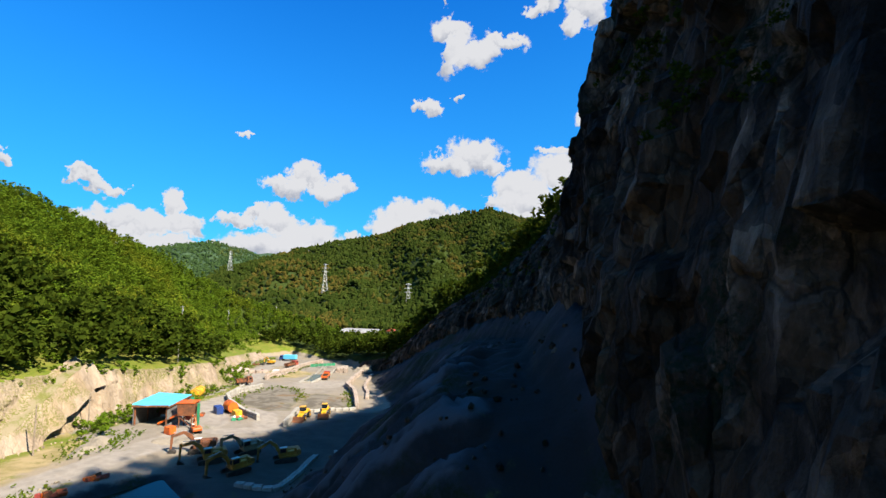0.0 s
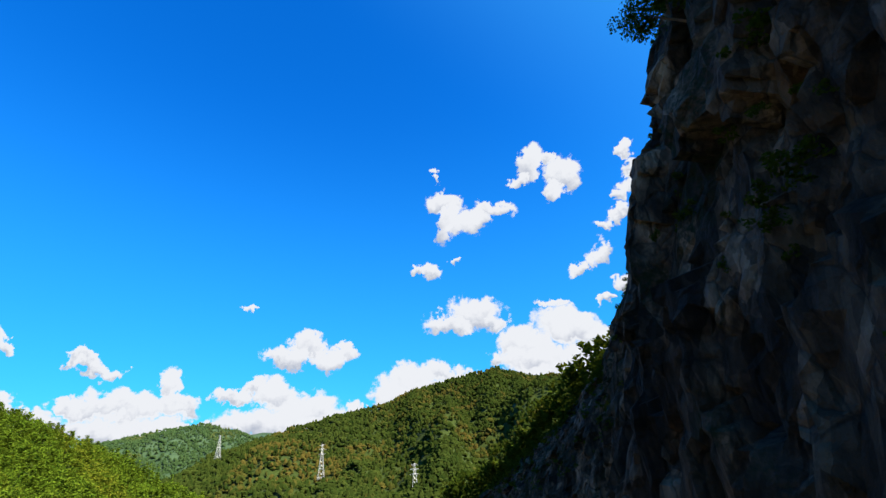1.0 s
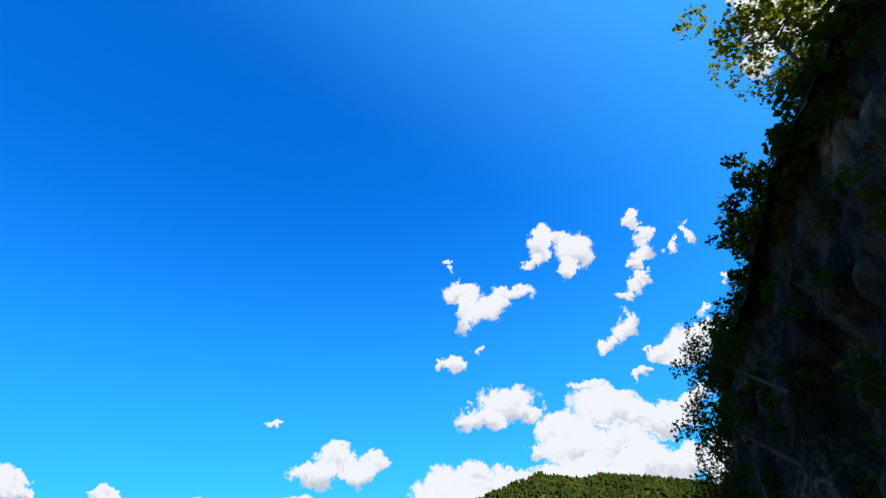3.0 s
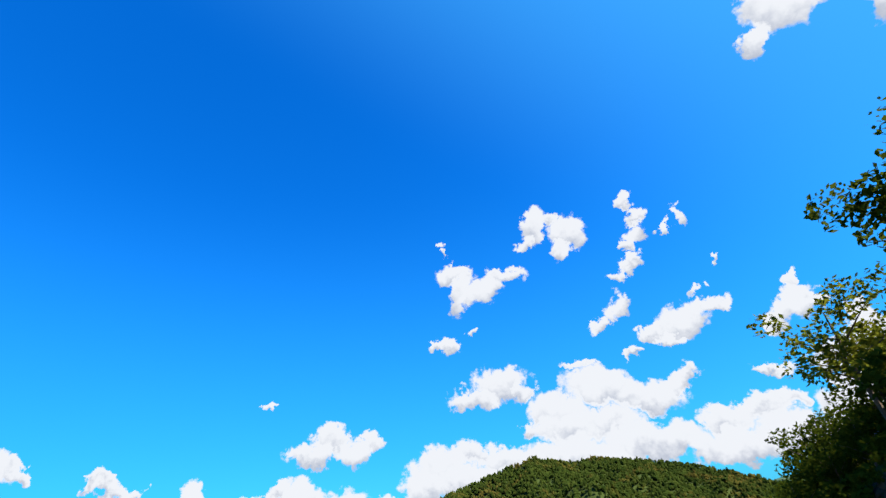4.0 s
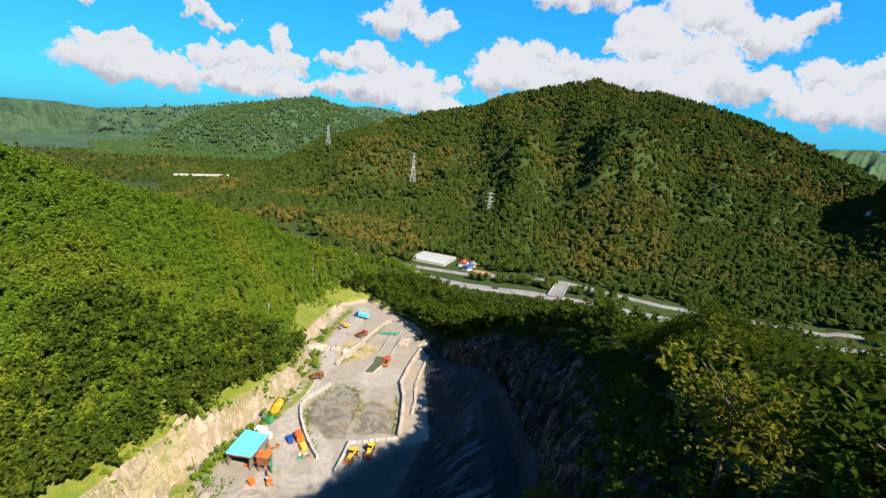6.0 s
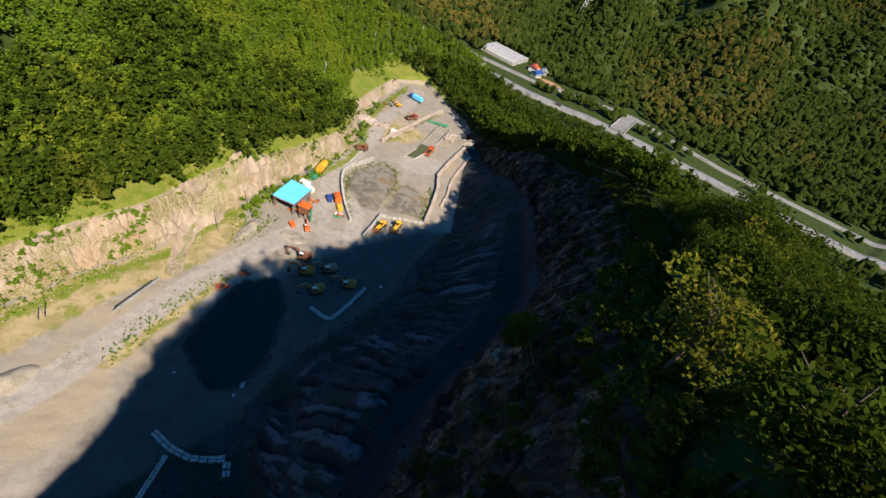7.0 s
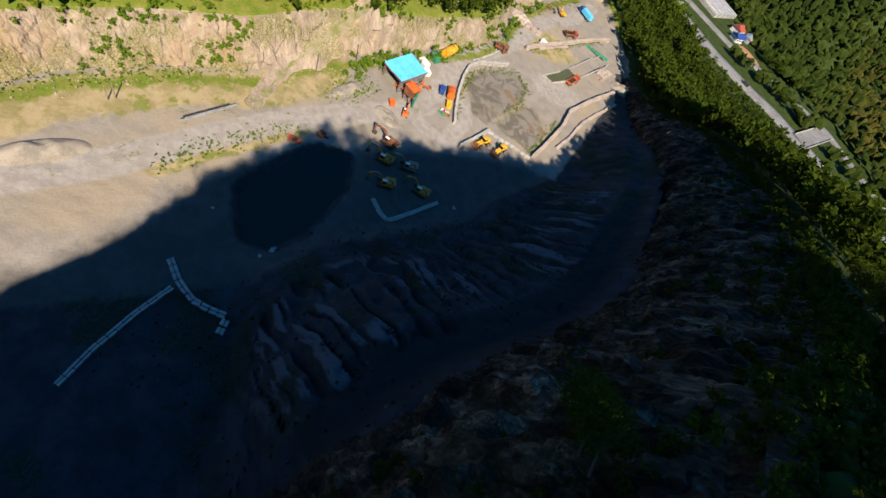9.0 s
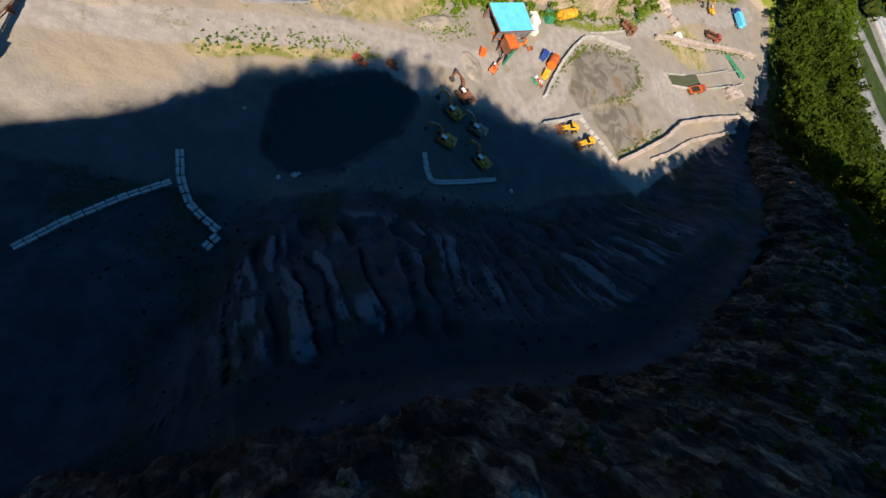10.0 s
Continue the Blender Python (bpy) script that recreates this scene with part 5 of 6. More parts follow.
put(dump_truck(MAT_RED, MAT_ORANGE, "orange dump truck with a red cab in the yard"), -154.0, 128.2, 129)
put(dump_truck(MAT_RED, MAT_RUST, "rusty red dump truck beside the upper wall", length=7.0), -186.5, 135.0, 100)
put(dump_truck(MAT_RUST, MAT_RUST, "rusty truck bed dumped beside the track", length=5.5), -156.0, 92.3, 70)
put(dump_truck(MAT_NAVY, MAT_SKYBLUE, "blue truck with a light blue cargo box at the yard's end", True, 9.0), -210.5, 151.0, 205)
put(dump_truck(MAT_DARK, MAT_DARK, "dark car-sized van on the valley road", True, 5.0), -203, 266.5, 35, z=-7.6, size=0.8)


# ---- shed and plant ----
def shed():
    e = new("shed")
    a = math.degrees(math.atan2(8.7, -7.0))
    L, Wd = 11.2, 7.6
    roof = bmesh.new()
    box(roof, (L + 0.4, Wd + 0.4, 0.08), (0, 0, 6.12), (4, 0, 0))
    roof = part("roof", roof, MAT_SKYBLUE, e, "light blue sheet roof")
    for k in range(16):
        part("roof_sheet", boxes(((L / 16 - 0.05, Wd + 0.6, 0.10), ((k + 0.5) * L / 16 - L / 2, 0, 6.2 + 0.02 * (k % 2)), (4, 0, 0))), MAT_SKYBLUE, roof)
    for x in (-L / 2 + 0.3, 0, L / 2 - 0.3):
        for y in (-Wd / 2 + 0.3, Wd / 2 - 0.3):
            part("post", boxes(((0.25, 0.25, 6.0), (x, y, 3.0))), MAT_RUST, e)
    part("wall_panel", boxes(((L, 0.12, 2.2), (0, -Wd / 2, 4.0)), ((L, 0.14, 1.6), (0, -Wd / 2 - 0.02, 1.0))), MAT_GREYWALL, e)
    part("wall_panel", boxes(((0.12, Wd - 0.2, 4.6), (L / 2, 0, 3.4))), MAT_RUST, e)
    part("wall_panel", boxes(((L - 0.2, 0.12, 5.4), (0, Wd / 2, 3.2))), MAT_GREYWALL, e)
    part("trim", boxes(((L + 0.5, 0.2, 0.35), (0, -Wd / 2 - 0.25, 5.75)), ((0.2, Wd + 0.5, 0.35), (-L / 2 - 0.2, 0, 6.0))), MAT_RUST, e)
    return tagged(e, "open shed with a light blue sheet roof and rusty posts", "shed")


put(shed(), -120.9, 49.6, 129, z=0.9)


def crusher():
    e = new("crusher")
    hop = bmesh.new()
    profile(hop, [(-1.9, 6.2), (1.9, 6.2), (1.6, 3.4), (-1.6, 3.4)], -1.5, 1.5)
    part("hopper", hop, MAT_RUST, e)
    part("rim_plate", boxes(((4.1, 3.3, 0.15), (0, 0, 6.25))), MAT_ORANGE, e)
    for x in (-1.4, 1.4):
        for y in (-1.2, 1.2):
            part("leg", boxes(((0.22, 0.22, 3.4), (x, y, 1.7))), MAT_RUST, e)
    part("brace", boxes(((3.4, 0.12, 0.12), (0, -1.2, 1.9), (0, 38, 0)), ((3.4, 0.12, 0.12), (0, 1.2, 1.9), (0, -38, 0))), MAT_RUST, e)
    part("motor", boxes(((1.2, 1.0, 1.1), (0, 0.2, 2.6), (0, 0, 0), 0.2)), MAT_RED, e)
    part("column", boxes(((0.5, 0.5, 6.0), (2.6, -0.6, 3.0), (0, 0, 0), 0.04)), MAT_GREEN, e, "pale green column")
    part("conveyor", boxes(((6.5, 0.8, 0.25), (-3.6, 0, 2.6), (0, -24, 0), 0.03), ((6.3, 0.1, 0.35), (-3.6, 0.45, 2.7), (0, -24, 0)), ((6.3, 0.1, 0.35), (-3.6, -0.45, 2.7), (0, -24, 0))), MAT_ORANGE, e)
    return tagged(e, "rusty orange crusher with its hopper beside the shed", "crusher")


put(crusher(), -112.6, 51.4, 40, z=1.2)


def skip_box(mat, size, label, x, y, turn, name="skip_box"):
    e = new(name)
    lx, ly, lz = size
    part("side", boxes(((lx, 0.1, lz), (0, ly / 2, lz / 2 + 0.1)), ((lx, 0.1, lz), (0, -ly / 2, lz / 2 + 0.1)), ((0.1, ly, lz), (lx / 2, 0, lz / 2 + 0.1)), ((0.1, ly, lz), (-lx / 2, 0, lz / 2 + 0.1))), mat, e)
    part("lid", boxes(((lx + 0.1, ly + 0.1, 0.12), (0, 0, lz + 0.15), (0, 0, 0), 0.03)), mat, e)
    for k in (-1, 1):
        part("skid", boxes(((lx, 0.2, 0.2), (0, k * ly * 0.3, 0.05))), MAT_DARK, e)
    return put(tagged(e, label, "container"), x, y, turn)


def tank(mat, r, length, label, x, y, turn, category="tank"):
    e = new("tank")
    body = bmesh.new()
    rod(body, (-length / 2, 0, r + 0.4), (length / 2, 0, r + 0.4), r, None, 20)
    part("barrel", body, mat, e)
    for k in (-0.3, 0.3):
        part("cradle", boxes(((0.3, 1.6 * r, 0.7), (k * length, 0, 0.35))), MAT_DARK, e)
        part("band", made(rod, (k * length - 0.06, 0, r + 0.4), (k * length + 0.06, 0, r + 0.4), r + 0.03, None, 20), MAT_DARK if mat is not MAT_ORANGE else MAT_RUST, e)
    part("manhole", made(rod, (0, 0, 2 * r + 0.35), (0, 0, 2 * r + 0.6), 0.3, None, 12), mat, e)
    return put(tagged(e, label, category), x, y, turn)


tank(MAT_AMBER, 1.5, 6.2, "yellow cylindrical tank lying by the track", -141.2, 67.8, 136)
tank(MAT_ORANGE, 1.35, 3.8, "orange cylindrical tank in front of the wall", -121.2, 67.0, -10)
skip_box(MAT_GREEN, (2.8, 2.4, 2.2), "green metal box beside the yellow tank", -135.4, 62.2, 30)
skip_box(MAT_WHITE, (3.6, 2.4, 2.0), "white cabin beside the shed", -131.0, 57.6, 35, "cabin")
skip_box(MAT_WHITE, (2.4, 2.0, 1.6), "small white cabin beside the shed", -127.8, 58.6, 20, "cabin")
skip_box(MAT_ORANGE, (1.8, 1.5, 1.4), "small orange box in front of the crusher", -108.9, 45.9, 10)
skip_box(MAT_NAVY, (2.6, 1.6, 1.8), "dark blue box beside the orange tank", -121.8, 63.9, -10)
skip_box(MAT_WHITE, (2.4, 2.0, 1.8), "white cabin between the yard walls", -172.0, 116.5, 40, "cabin")
skip_box(MAT_AMBER, (2.6, 1.6, 1.5), "yellow engine box in front of the wall", -116.2, 65.9, -10)


def scrap(label, x, y, mats, count, spread, seed):
    e = new("scrap_heap")
    r = random.Random(seed)
    for k in range(count):
        bm = bmesh.new()
        size = (r.uniform(0.5, 1.8), r.uniform(0.4, 1.0), r.uniform(0.3, 0.9))
        box(bm, size, (r.uniform(-spread, spread), r.uniform(-spread, spread) * 0.6, size[2] / 2), (r.uniform(-25, 25), r.uniform(-25, 25), r.uniform(0, 180)), 0.06)
        part("scrap_piece", bm, mats[k % len(mats)], e)
    return put(tagged(e, label, "scrap"), x, y, 60)


scrap("loose machine parts in red, white and green", -112.0, 64.6, [MAT_RED, MAT_WHITE, MAT_GREEN, MAT_RUST, MAT_ORANGE], 14, 1.8, 1)
scrap("orange and rusty machine parts by the shed", -121.8, 57.6, [MAT_ORANGE, MAT_RUST], 9, 1.8, 2)
scrap("orange and red machine parts at the pond's edge", -85.6, 18.6, [MAT_ORANGE, MAT_RUST, MAT_RED], 8, 2.0, 3)
scrap("red machine parts at the pond's edge", -89.6, 26.4, [MAT_RED, MAT_RUST, MAT_ORANGE], 7, 1.8, 4)
scrap("rusty parts on the rubble by the track", -180.5, 112.5, [MAT_RUST, MAT_ORANGE, MAT_DARK, MAT_STONE], 14, 3.0, 5)
scrap("rusty girders and parts near the yard's end", -203.5, 128.0, [MAT_RUST, MAT_DARK], 9, 3.0, 6)
scrap("dark machine parts beside the track", -166.0, 97.0, [MAT_DARK, MAT_STONE, MAT_GREEN], 8, 2.0, 7)


# ---- block walls ----
BLOCKS = {}


def block_mesh(size, mat, seed):
    key = (size, mat.name, seed)
    if key not in BLOCKS:
        r = random.Random(seed)
        bm = boxes((size, (0, 0, size[2] / 2), (0, 0, 0), min(size) * 0.10))
        for v in bm.verts:
            v.co += Vector((r.uniform(-1, 1), r.uniform(-1, 1), r.uniform(-1, 1))) * min(size) * 0.05
        me = bpy.data.meshes.new("block")
        bm.to_mesh(me)
        bm.free()
        me.materials.append(mat)
        BLOCKS[key] = me
    return BLOCKS[key]


def block_wall(name, path, size, courses, mat, label, seed, gap=0.06, jitter=0.05, rows=1, category="wall", piece="block"):
    """Blocks laid along a path, course on course; each block an object of its own."""
    e = new(name)
    e.location = (path[0][0], path[0][1], ground_at(*path[0]))
    r = random.Random(seed)
    line, u_, _ = resample(np.array([(x, y, 0) for x, y in path], float), size[0] + gap)
    for k in range(len(line) - 1):
        a, b = line[k], line[k + 1]
        mx, my = (a[:2] + b[:2]) / 2
        turn = math.atan2(b[1] - a[1], b[0] - a[0])
        z0 = ground_at(mx, my) - 0.1
        for row in range(rows):
            off = (row - (rows - 1) / 2) * (size[1] + 0.12)
            for c in range(courses):
                ob = part(piece, block_mesh(size, mat, r.randrange(4)), mat, e)
                ob.location = (mx - math.sin(turn) * off + r.uniform(-jitter, jitter) - e.location.x, my + math.cos(turn) * off + r.uniform(-jitter, jitter) - e.location.y, z0 + c * size[2] * 0.98 - e.location.z)
                ob.rotation_euler = (0, 0, turn + r.uniform(-0.04, 0.04) + math.pi * r.randrange(2))
    return tagged(e, label, category, kind="structure" if category == "wall" else "")


block_wall("block_barrier", [(-48.8, -1.7), (-46.2, -0.4), (-43.6, 0.9), (-40.4, 3.7), (-39, 6.7), (-37.9, 9.9)], (1.5, 0.6, 0.7), 1, MAT_CONCRETE, "low curved barrier of pale concrete blocks on dark ground", 11, rows=2, category="barrier")
block_wall("block_barrier", [(-37.4, 10.1), (-34.0, 9.0)], (1.3, 0.7, 0.7), 1, MAT_CONCRETE, "short end of a pale concrete block barrier", 12, rows=2, category="barrier")
block_wall("block_barrier", [(-42.7, -0.2), (-37.0, -5.1), (-30.6, -9.6), (-23.9, -13.3)], (1.5, 0.46, 0.6), 1, MAT_CONCRETE, "long low barrier of pale concrete blocks on dark ground", 13, rows=2, category="barrier")
block_wall("block_barrier", [(-73.0, 40.0), (-69.8, 41.6), (-67.1, 43.9), (-67.6, 44.9), (-71.8, 52), (-76.4, 59.3)], (1.5, 0.52, 0.7), 1, MAT_CONCRETE, "angled barrier of pale concrete blocks round the machines", 14, rows=2, category="barrier")
block_wall("retaining_wall_1", [(-108.5, 67.2), (-113, 67.8), (-124.1, 70.3), (-132, 73), (-138.8, 76), (-143, 81), (-145.2, 87), (-148.3, 94.5)], (1.9, 0.9, 0.85), 2, MAT_CONCRETE, "curved retaining wall of concrete blocks", 15)
block_wall("retaining_wall_2", [(-99.7, 68.7), (-110.0, 80.6)], (1.9, 0.9, 0.9), 2, MAT_CONCRETE, "concrete block wall beside the wheel loaders", 16)
block_wall("retaining_wall_3", [(-110.0, 80.6), (-103.6, 96.6)], (1.9, 0.9, 0.9), 1, MAT_CONCRETE, "low concrete wall behind the wheel loaders", 17)
block_wall("retaining_wall_4", [(-104.1, 97.8), (-113.2, 106.1), (-123.9, 115.4), (-134.6, 122.2), (-147, 138), (-158.0, 154.0)], (2.2, 1.3, 1.0), 2, MAT_STONE, "pale wall of large cut stones along the yard", 18, rows=1, jitter=0.12)
block_wall("retaining_wall_5", [(-112.5, 110.5), (-119.8, 118.6), (-130, 127), (-140, 139), (-150, 152)], (2.2, 1.2, 1.0), 1, MAT_STONE, "lower row of large cut stones along the yard", 19, jitter=0.15)
block_wall("retaining_wall_6", [(-163.5, 106.1), (-172, 119), (-182.1, 136.0), (-191, 150), (-198.2, 163.5)], (2.2, 1.2, 1.0), 2, MAT_STONE, "pale stone wall below the upper yard", 20, jitter=0.1)
block_wall("retaining_wall_7", [(-167.5, 114), (-172.5, 122.5), (-178, 132)], (2.0, 1.0, 0.8), 1, MAT_STONE, "short stone wall in the weeds", 21, jitter=0.1)
block_wall("retaining_wall_8", [(-143.5, 78.5), (-150, 86.5), (-158, 94.5)], (2.4, 0.7, 0.6), 1, MAT_CONCRETE, "concrete kerb along the track under the rock wall", 22)
block_wall("stone_stack", [(-164.5, 146.5), (-170.5, 153)], (2.4, 1.6, 1.2), 2, MAT_STONE, "stack of large pale cut stones at the yard's edge", 23, rows=3, category="stone stack", jitter=0.3, piece="stone")
block_wall("stone_stack", [(-181.5, 106), (-177, 116.5)], (2.4, 1.4, 1.2), 1, MAT_STONE, "row of pinkish cut stones beside the rubble", 24, rows=2, category="stone stack", jitter=0.3, piece="stone")


def basin():
    e = new("settling_basin")
    e.location = (-153, 115, ground_at(-153, 115))
    outline = [(-151.4, 112.0), (-157.5, 122.5), (-176.5, 146.0), (-182.0, 153.0)]
    other = [(-148.6, 116.2), (-153.5, 126.5), (-170.5, 149.0), (-177.5, 156.5)]
    for line in (outline, other):
        for (x0, y0), (x1, y1) in zip(line[:-1], line[1:]):
            ln = math.hypot(x1 - x0, y1 - y0)
            z = ground_at((x0 + x1) / 2, (y0 + y1) / 2)
            part("side_wall", boxes(((ln, 0.35, 0.9), ((x0 + x1) / 2 - e.location.x, (y0 + y1) / 2 - e.location.y, z + 0.4 - e.location.z), (0, 0, math.degrees(math.atan2(y1 - y0, x1 - x0))), 0.03)), MAT_CONCRETE, e)
    pool = bmesh.new()
    za = ground_at(-153, 119) + 0.35 - e.location.z
    pool.faces.new([pool.verts.new((x - e.location.x, y - e.location.y, za)) for x, y in ((-151.2, 112.4), (-157.2, 122.6), (-161.5, 128), (-157.0, 131.5), (-153.7, 126.4), (-148.9, 116.1))])
    part("water_surface", pool, MAT_POOL, e, "murky green water")
    part("end_wall", boxes(((4.6, 0.5, 0.9), (3, -0.9, 0.4), (0, 0, 56), 0.03)), MAT_CONCRETE, e)
    return tagged(e, "long concrete basin with low side walls and green water", "basin")


basin()
gate = new("green_net_fence")
for k in range(6):
    part("panel", boxes(((1.9, 0.08, 1.3), (2.0 * k, 0, 0.75))), MAT_GREEN, gate)
    part("post", boxes(((0.1, 0.1, 1.6), (2.0 * k - 1, 0, 0.8))), MAT_STEEL, gate)
put(tagged(gate, "low green net fence above the basin", "fence"), -184.5, 146.0, 58)


# ---- beams, banks, stones ----
stack = new("beam_stack")
for k, (dx, dy, ln) in enumerate(((0, 0, 13.5), (0.9, 0.4, 13.2), (1.6, 0.2, 12.8), (0.5, 0.9, 11.0))):
    bm = boxes(((ln, 0.16, 0.06), (dx, dy, 0.25)), ((ln, 0.16, 0.06), (dx, dy, 0.65)), ((ln, 0.06, 0.4), (dx, dy, 0.45)))
    part("beam", bm, MAT_DARK if k % 2 else MAT_STEEL, stack)
for k in (-4, 4):
    part("bearer", boxes(((0.3, 2.0, 0.22), (k, 0.5, 0.11))), MAT_WOODPOLE, stack)
put(tagged(stack, "long dark steel beams stacked beside the track", "beams"), -86.9, -1.0, 127)


def mound(name, cx, cy, rx, ry, h, turn, mat, label, seed, category="bank"):
    n_, c_ = 26, 12
    ang, rad = np.meshgrid(np.linspace(0, 2 * np.pi, n_, endpoint=False), np.linspace(0, 1, c_))
    px, py = rad * rx * np.cos(ang), rad * ry * np.sin(ang)
    a = radians(turn)
    x, y = cx + px * math.cos(a) - py * math.sin(a), cy + px * math.sin(a) + py * math.cos(a)
    z = land(x, y)[0] - 0.3 + h * (1 - rad ** 2) * (1 + 0.35 * fbm(x * 0.3, y * 0.3, seed=seed)) + 0.2 * fbm(x * 0.9, y * 0.9, seed=seed + 1)
    i = np.arange(n_ * c_).reshape(c_, n_)
    j = np.roll(i, -1, 1)
    f = np.stack([i[:-1], j[:-1], j[1:], i[1:]], -1).reshape(-1, 4)
    return tagged(new(name, sheet(name, np.stack([x, y, z], -1).reshape(-1, 3), f, mat)), label, category)


mound("gravel_bank", -67.5, -27.5, 9.5, 3.0, 2.0, 118, MAT_SAND, "long pale gravel bank beside the track", 301)
mound("stone_bank", -109.3, 32.0, 8.0, 2.3, 1.3, 133, MAT_SAND, "low pale stone bank among weeds near the shed", 303)
mound("gravel_bank", -103.5, 44.5, 5.0, 3.5, 1.2, 40, MAT_SAND, "low gravel bank beside the machines", 305)
mound("rubble_bank", -184.0, 108.5, 7.0, 4.0, 2.2, 50, MAT_STONE, "pinkish bank of rubble at the track's side", 307, "rubble")
mound("rubble_bank", -163.0, 160.0, 6.0, 4.0, 2.5, 50, MAT_SAND, "pale bank of rubble at the yard's corner", 309, "rubble")


def conveyor():
    e = new("conveyor")
    for s in (-0.5, 0.5):
        part("girder", boxes(((15, 0.12, 0.12), (0, s, 3.0), (0, -14, 0)), ((15, 0.12, 0.12), (0, s, 2.4), (0, -14, 0))), MAT_RUST, e)
    part("belt", boxes(((15, 0.8, 0.08), (0, 0, 3.1), (0, -14, 0))), MAT_SAND, e)
    for k in range(12):
        part("rung", boxes(((0.1, 1.1, 0.1), (-6.6 + 1.2 * k, 0, 3.0 + (-6.6 + 1.2 * k) * 0.25))), MAT_RUST, e)
    for x in (-4, 4.5):
        part("trestle", boxes(((0.2, 1.4, 3.0 + x * 0.25), (x, 0, 1.5 + x * 0.12))), MAT_RUST, e)
    part("drive_box", boxes(((2.4, 2.2, 2.6), (7.4, 0, 3.6), (0, 0, 0), 0.1)), MAT_RUST, e)
    return tagged(e, "rusty conveyor with a drive box at the track's end", "conveyor")


put(conveyor(), -54.0, -31.0, 8)

stone_protos = []
for k in range(4):
    bm = bmesh.new()
    bmesh.ops.create_icosphere(bm, subdivisions=2, radius=1.0)
    for v in bm.verts:
        c = v.co.copy()
        v.co *= 0.8 + 0.5 * noise.noise(c * 1.3 + Vector((k * 7, 0, 0)))
        v.co.z *= 0.7
    me = bpy.data.meshes.new("boulder")
    bm.to_mesh(me)
    bm.free()
    stone_protos.append(me)


def boulder(x, y, size, mat, label, group):
    me = stone_protos[int(abs(x * 7 + y * 3)) % 4].copy()
    me.materials.append(mat)
    ob = new("boulder", me)
    ob.matrix_world = Matrix.LocRotScale((x, y, ground_at(x, y) + 0.25 * size), Euler((0, 0, x * 2.1)), (size, size * 0.8, size * 0.8))
    return tagged(ob, label, "boulder", group)


for x, y, s in ((-54.1, 16.9, 0.9), (-55.2, 17.6, 0.6), (-52.2, 14.6, 0.6), (-76.0, 64.5, 0.8), (-62, 4, 0.5)):
    boulder(x, y, s, MAT_CONCRETE, "pale boulder on the dark quarry floor", "boulders on the floor")
r = random.Random(5)
for k in range(34):
    t = r.uniform(0, 1)
    boulder(-80 - 12 * t + r.uniform(-2, 2), 2 + 22 * t + r.uniform(-2.5, 2.5), r.uniform(0.2, 0.55), MAT_SAND, "small pale stone at the track's edge", "stones along the track")

# loose stones over the spoil and along the wall foot
cx_, cy_ = rng.uniform(-75, -8, 1500), rng.uniform(-10, 110, 1500)
keep = inside(cx_, cy_, PIT) & (along(cx_, cy_, FOOT)[0] < 46) & (fbm(cx_ * 0.06, cy_ * 0.06, seed=401) > -0.1)
sx_ = np.interp(rng.uniform(0, 1, 700), np.linspace(0, 1, len(WEST)), np.arange(len(WEST)))
wx_, wy_ = np.interp(sx_, np.arange(len(WEST)), WEST[:, 0]) + rng.uniform(0, 7, 700), np.interp(sx_, np.arange(len(WEST)), WEST[:, 1]) + rng.uniform(-4, 2, 700)
chunk = [(ICO_V * np.random.default_rng(k).uniform(0.5, 1.2, (len(ICO_V), 1)), ICO_F) for k in range(6)]
ob = forest("loose_rubble", chunk, np.stack([cx_[keep], cy_[keep], land(cx_[keep], cy_[keep])[0] + 0.1], 1), rng.uniform(0.12, 0.5, keep.sum()) ** 1.2, MAT_CLIFF, "loose dark stones on the spoil under the cliff")
ob["category"] = "stones"
ob = forest("wall_rubble", chunk, np.stack([wx_, wy_, land(wx_, wy_)[0] + 0.05], 1), rng.uniform(0.1, 0.4, 700), MAT_WALL, "loose pale stones along the foot of the quarry wall")
ob["category"] = "stones"


# ---- poles and pylons ----
def utility_pole(x, y, tall, lean=0.0, arm=True):
    e = new("utility_pole")
    part("pole", made(rod, (0, 0, -0.5), (0, 0, tall), 0.16, 0.10, 10), MAT_CONCRETE if arm else MAT_WOODPOLE, e)
    if arm:
        part("crossarm", boxes(((1.8, 0.1, 0.1), (0, 0, tall - 0.5))), MAT_STEEL, e)
        part("transformer", made(rod, (0.3, 0, tall - 2.2), (0.3, 0, tall - 1.3), 0.25, None, 10), MAT_STEEL, e)
    put(tagged(e, "grey utility pole with a crossarm" if arm else "bare weathered wooden pole", "pole", "poles along the quarry"), x, y, 30)


for x, y, tall, arm in ((-153.0, 67.5, 9.5, True), (-186.5, 83.8, 10, True), (-243, 135, 10, True), (-259.5, 176.5, 10, True), (-110.0, 23.0, 9.0, False), (-121.0, 34.6, 8.0, False), (-85.2, -18.6, 4.5, False), (-84.4, -19.8, 4.0, False)):
    utility_pole(x, y, tall, arm=arm)


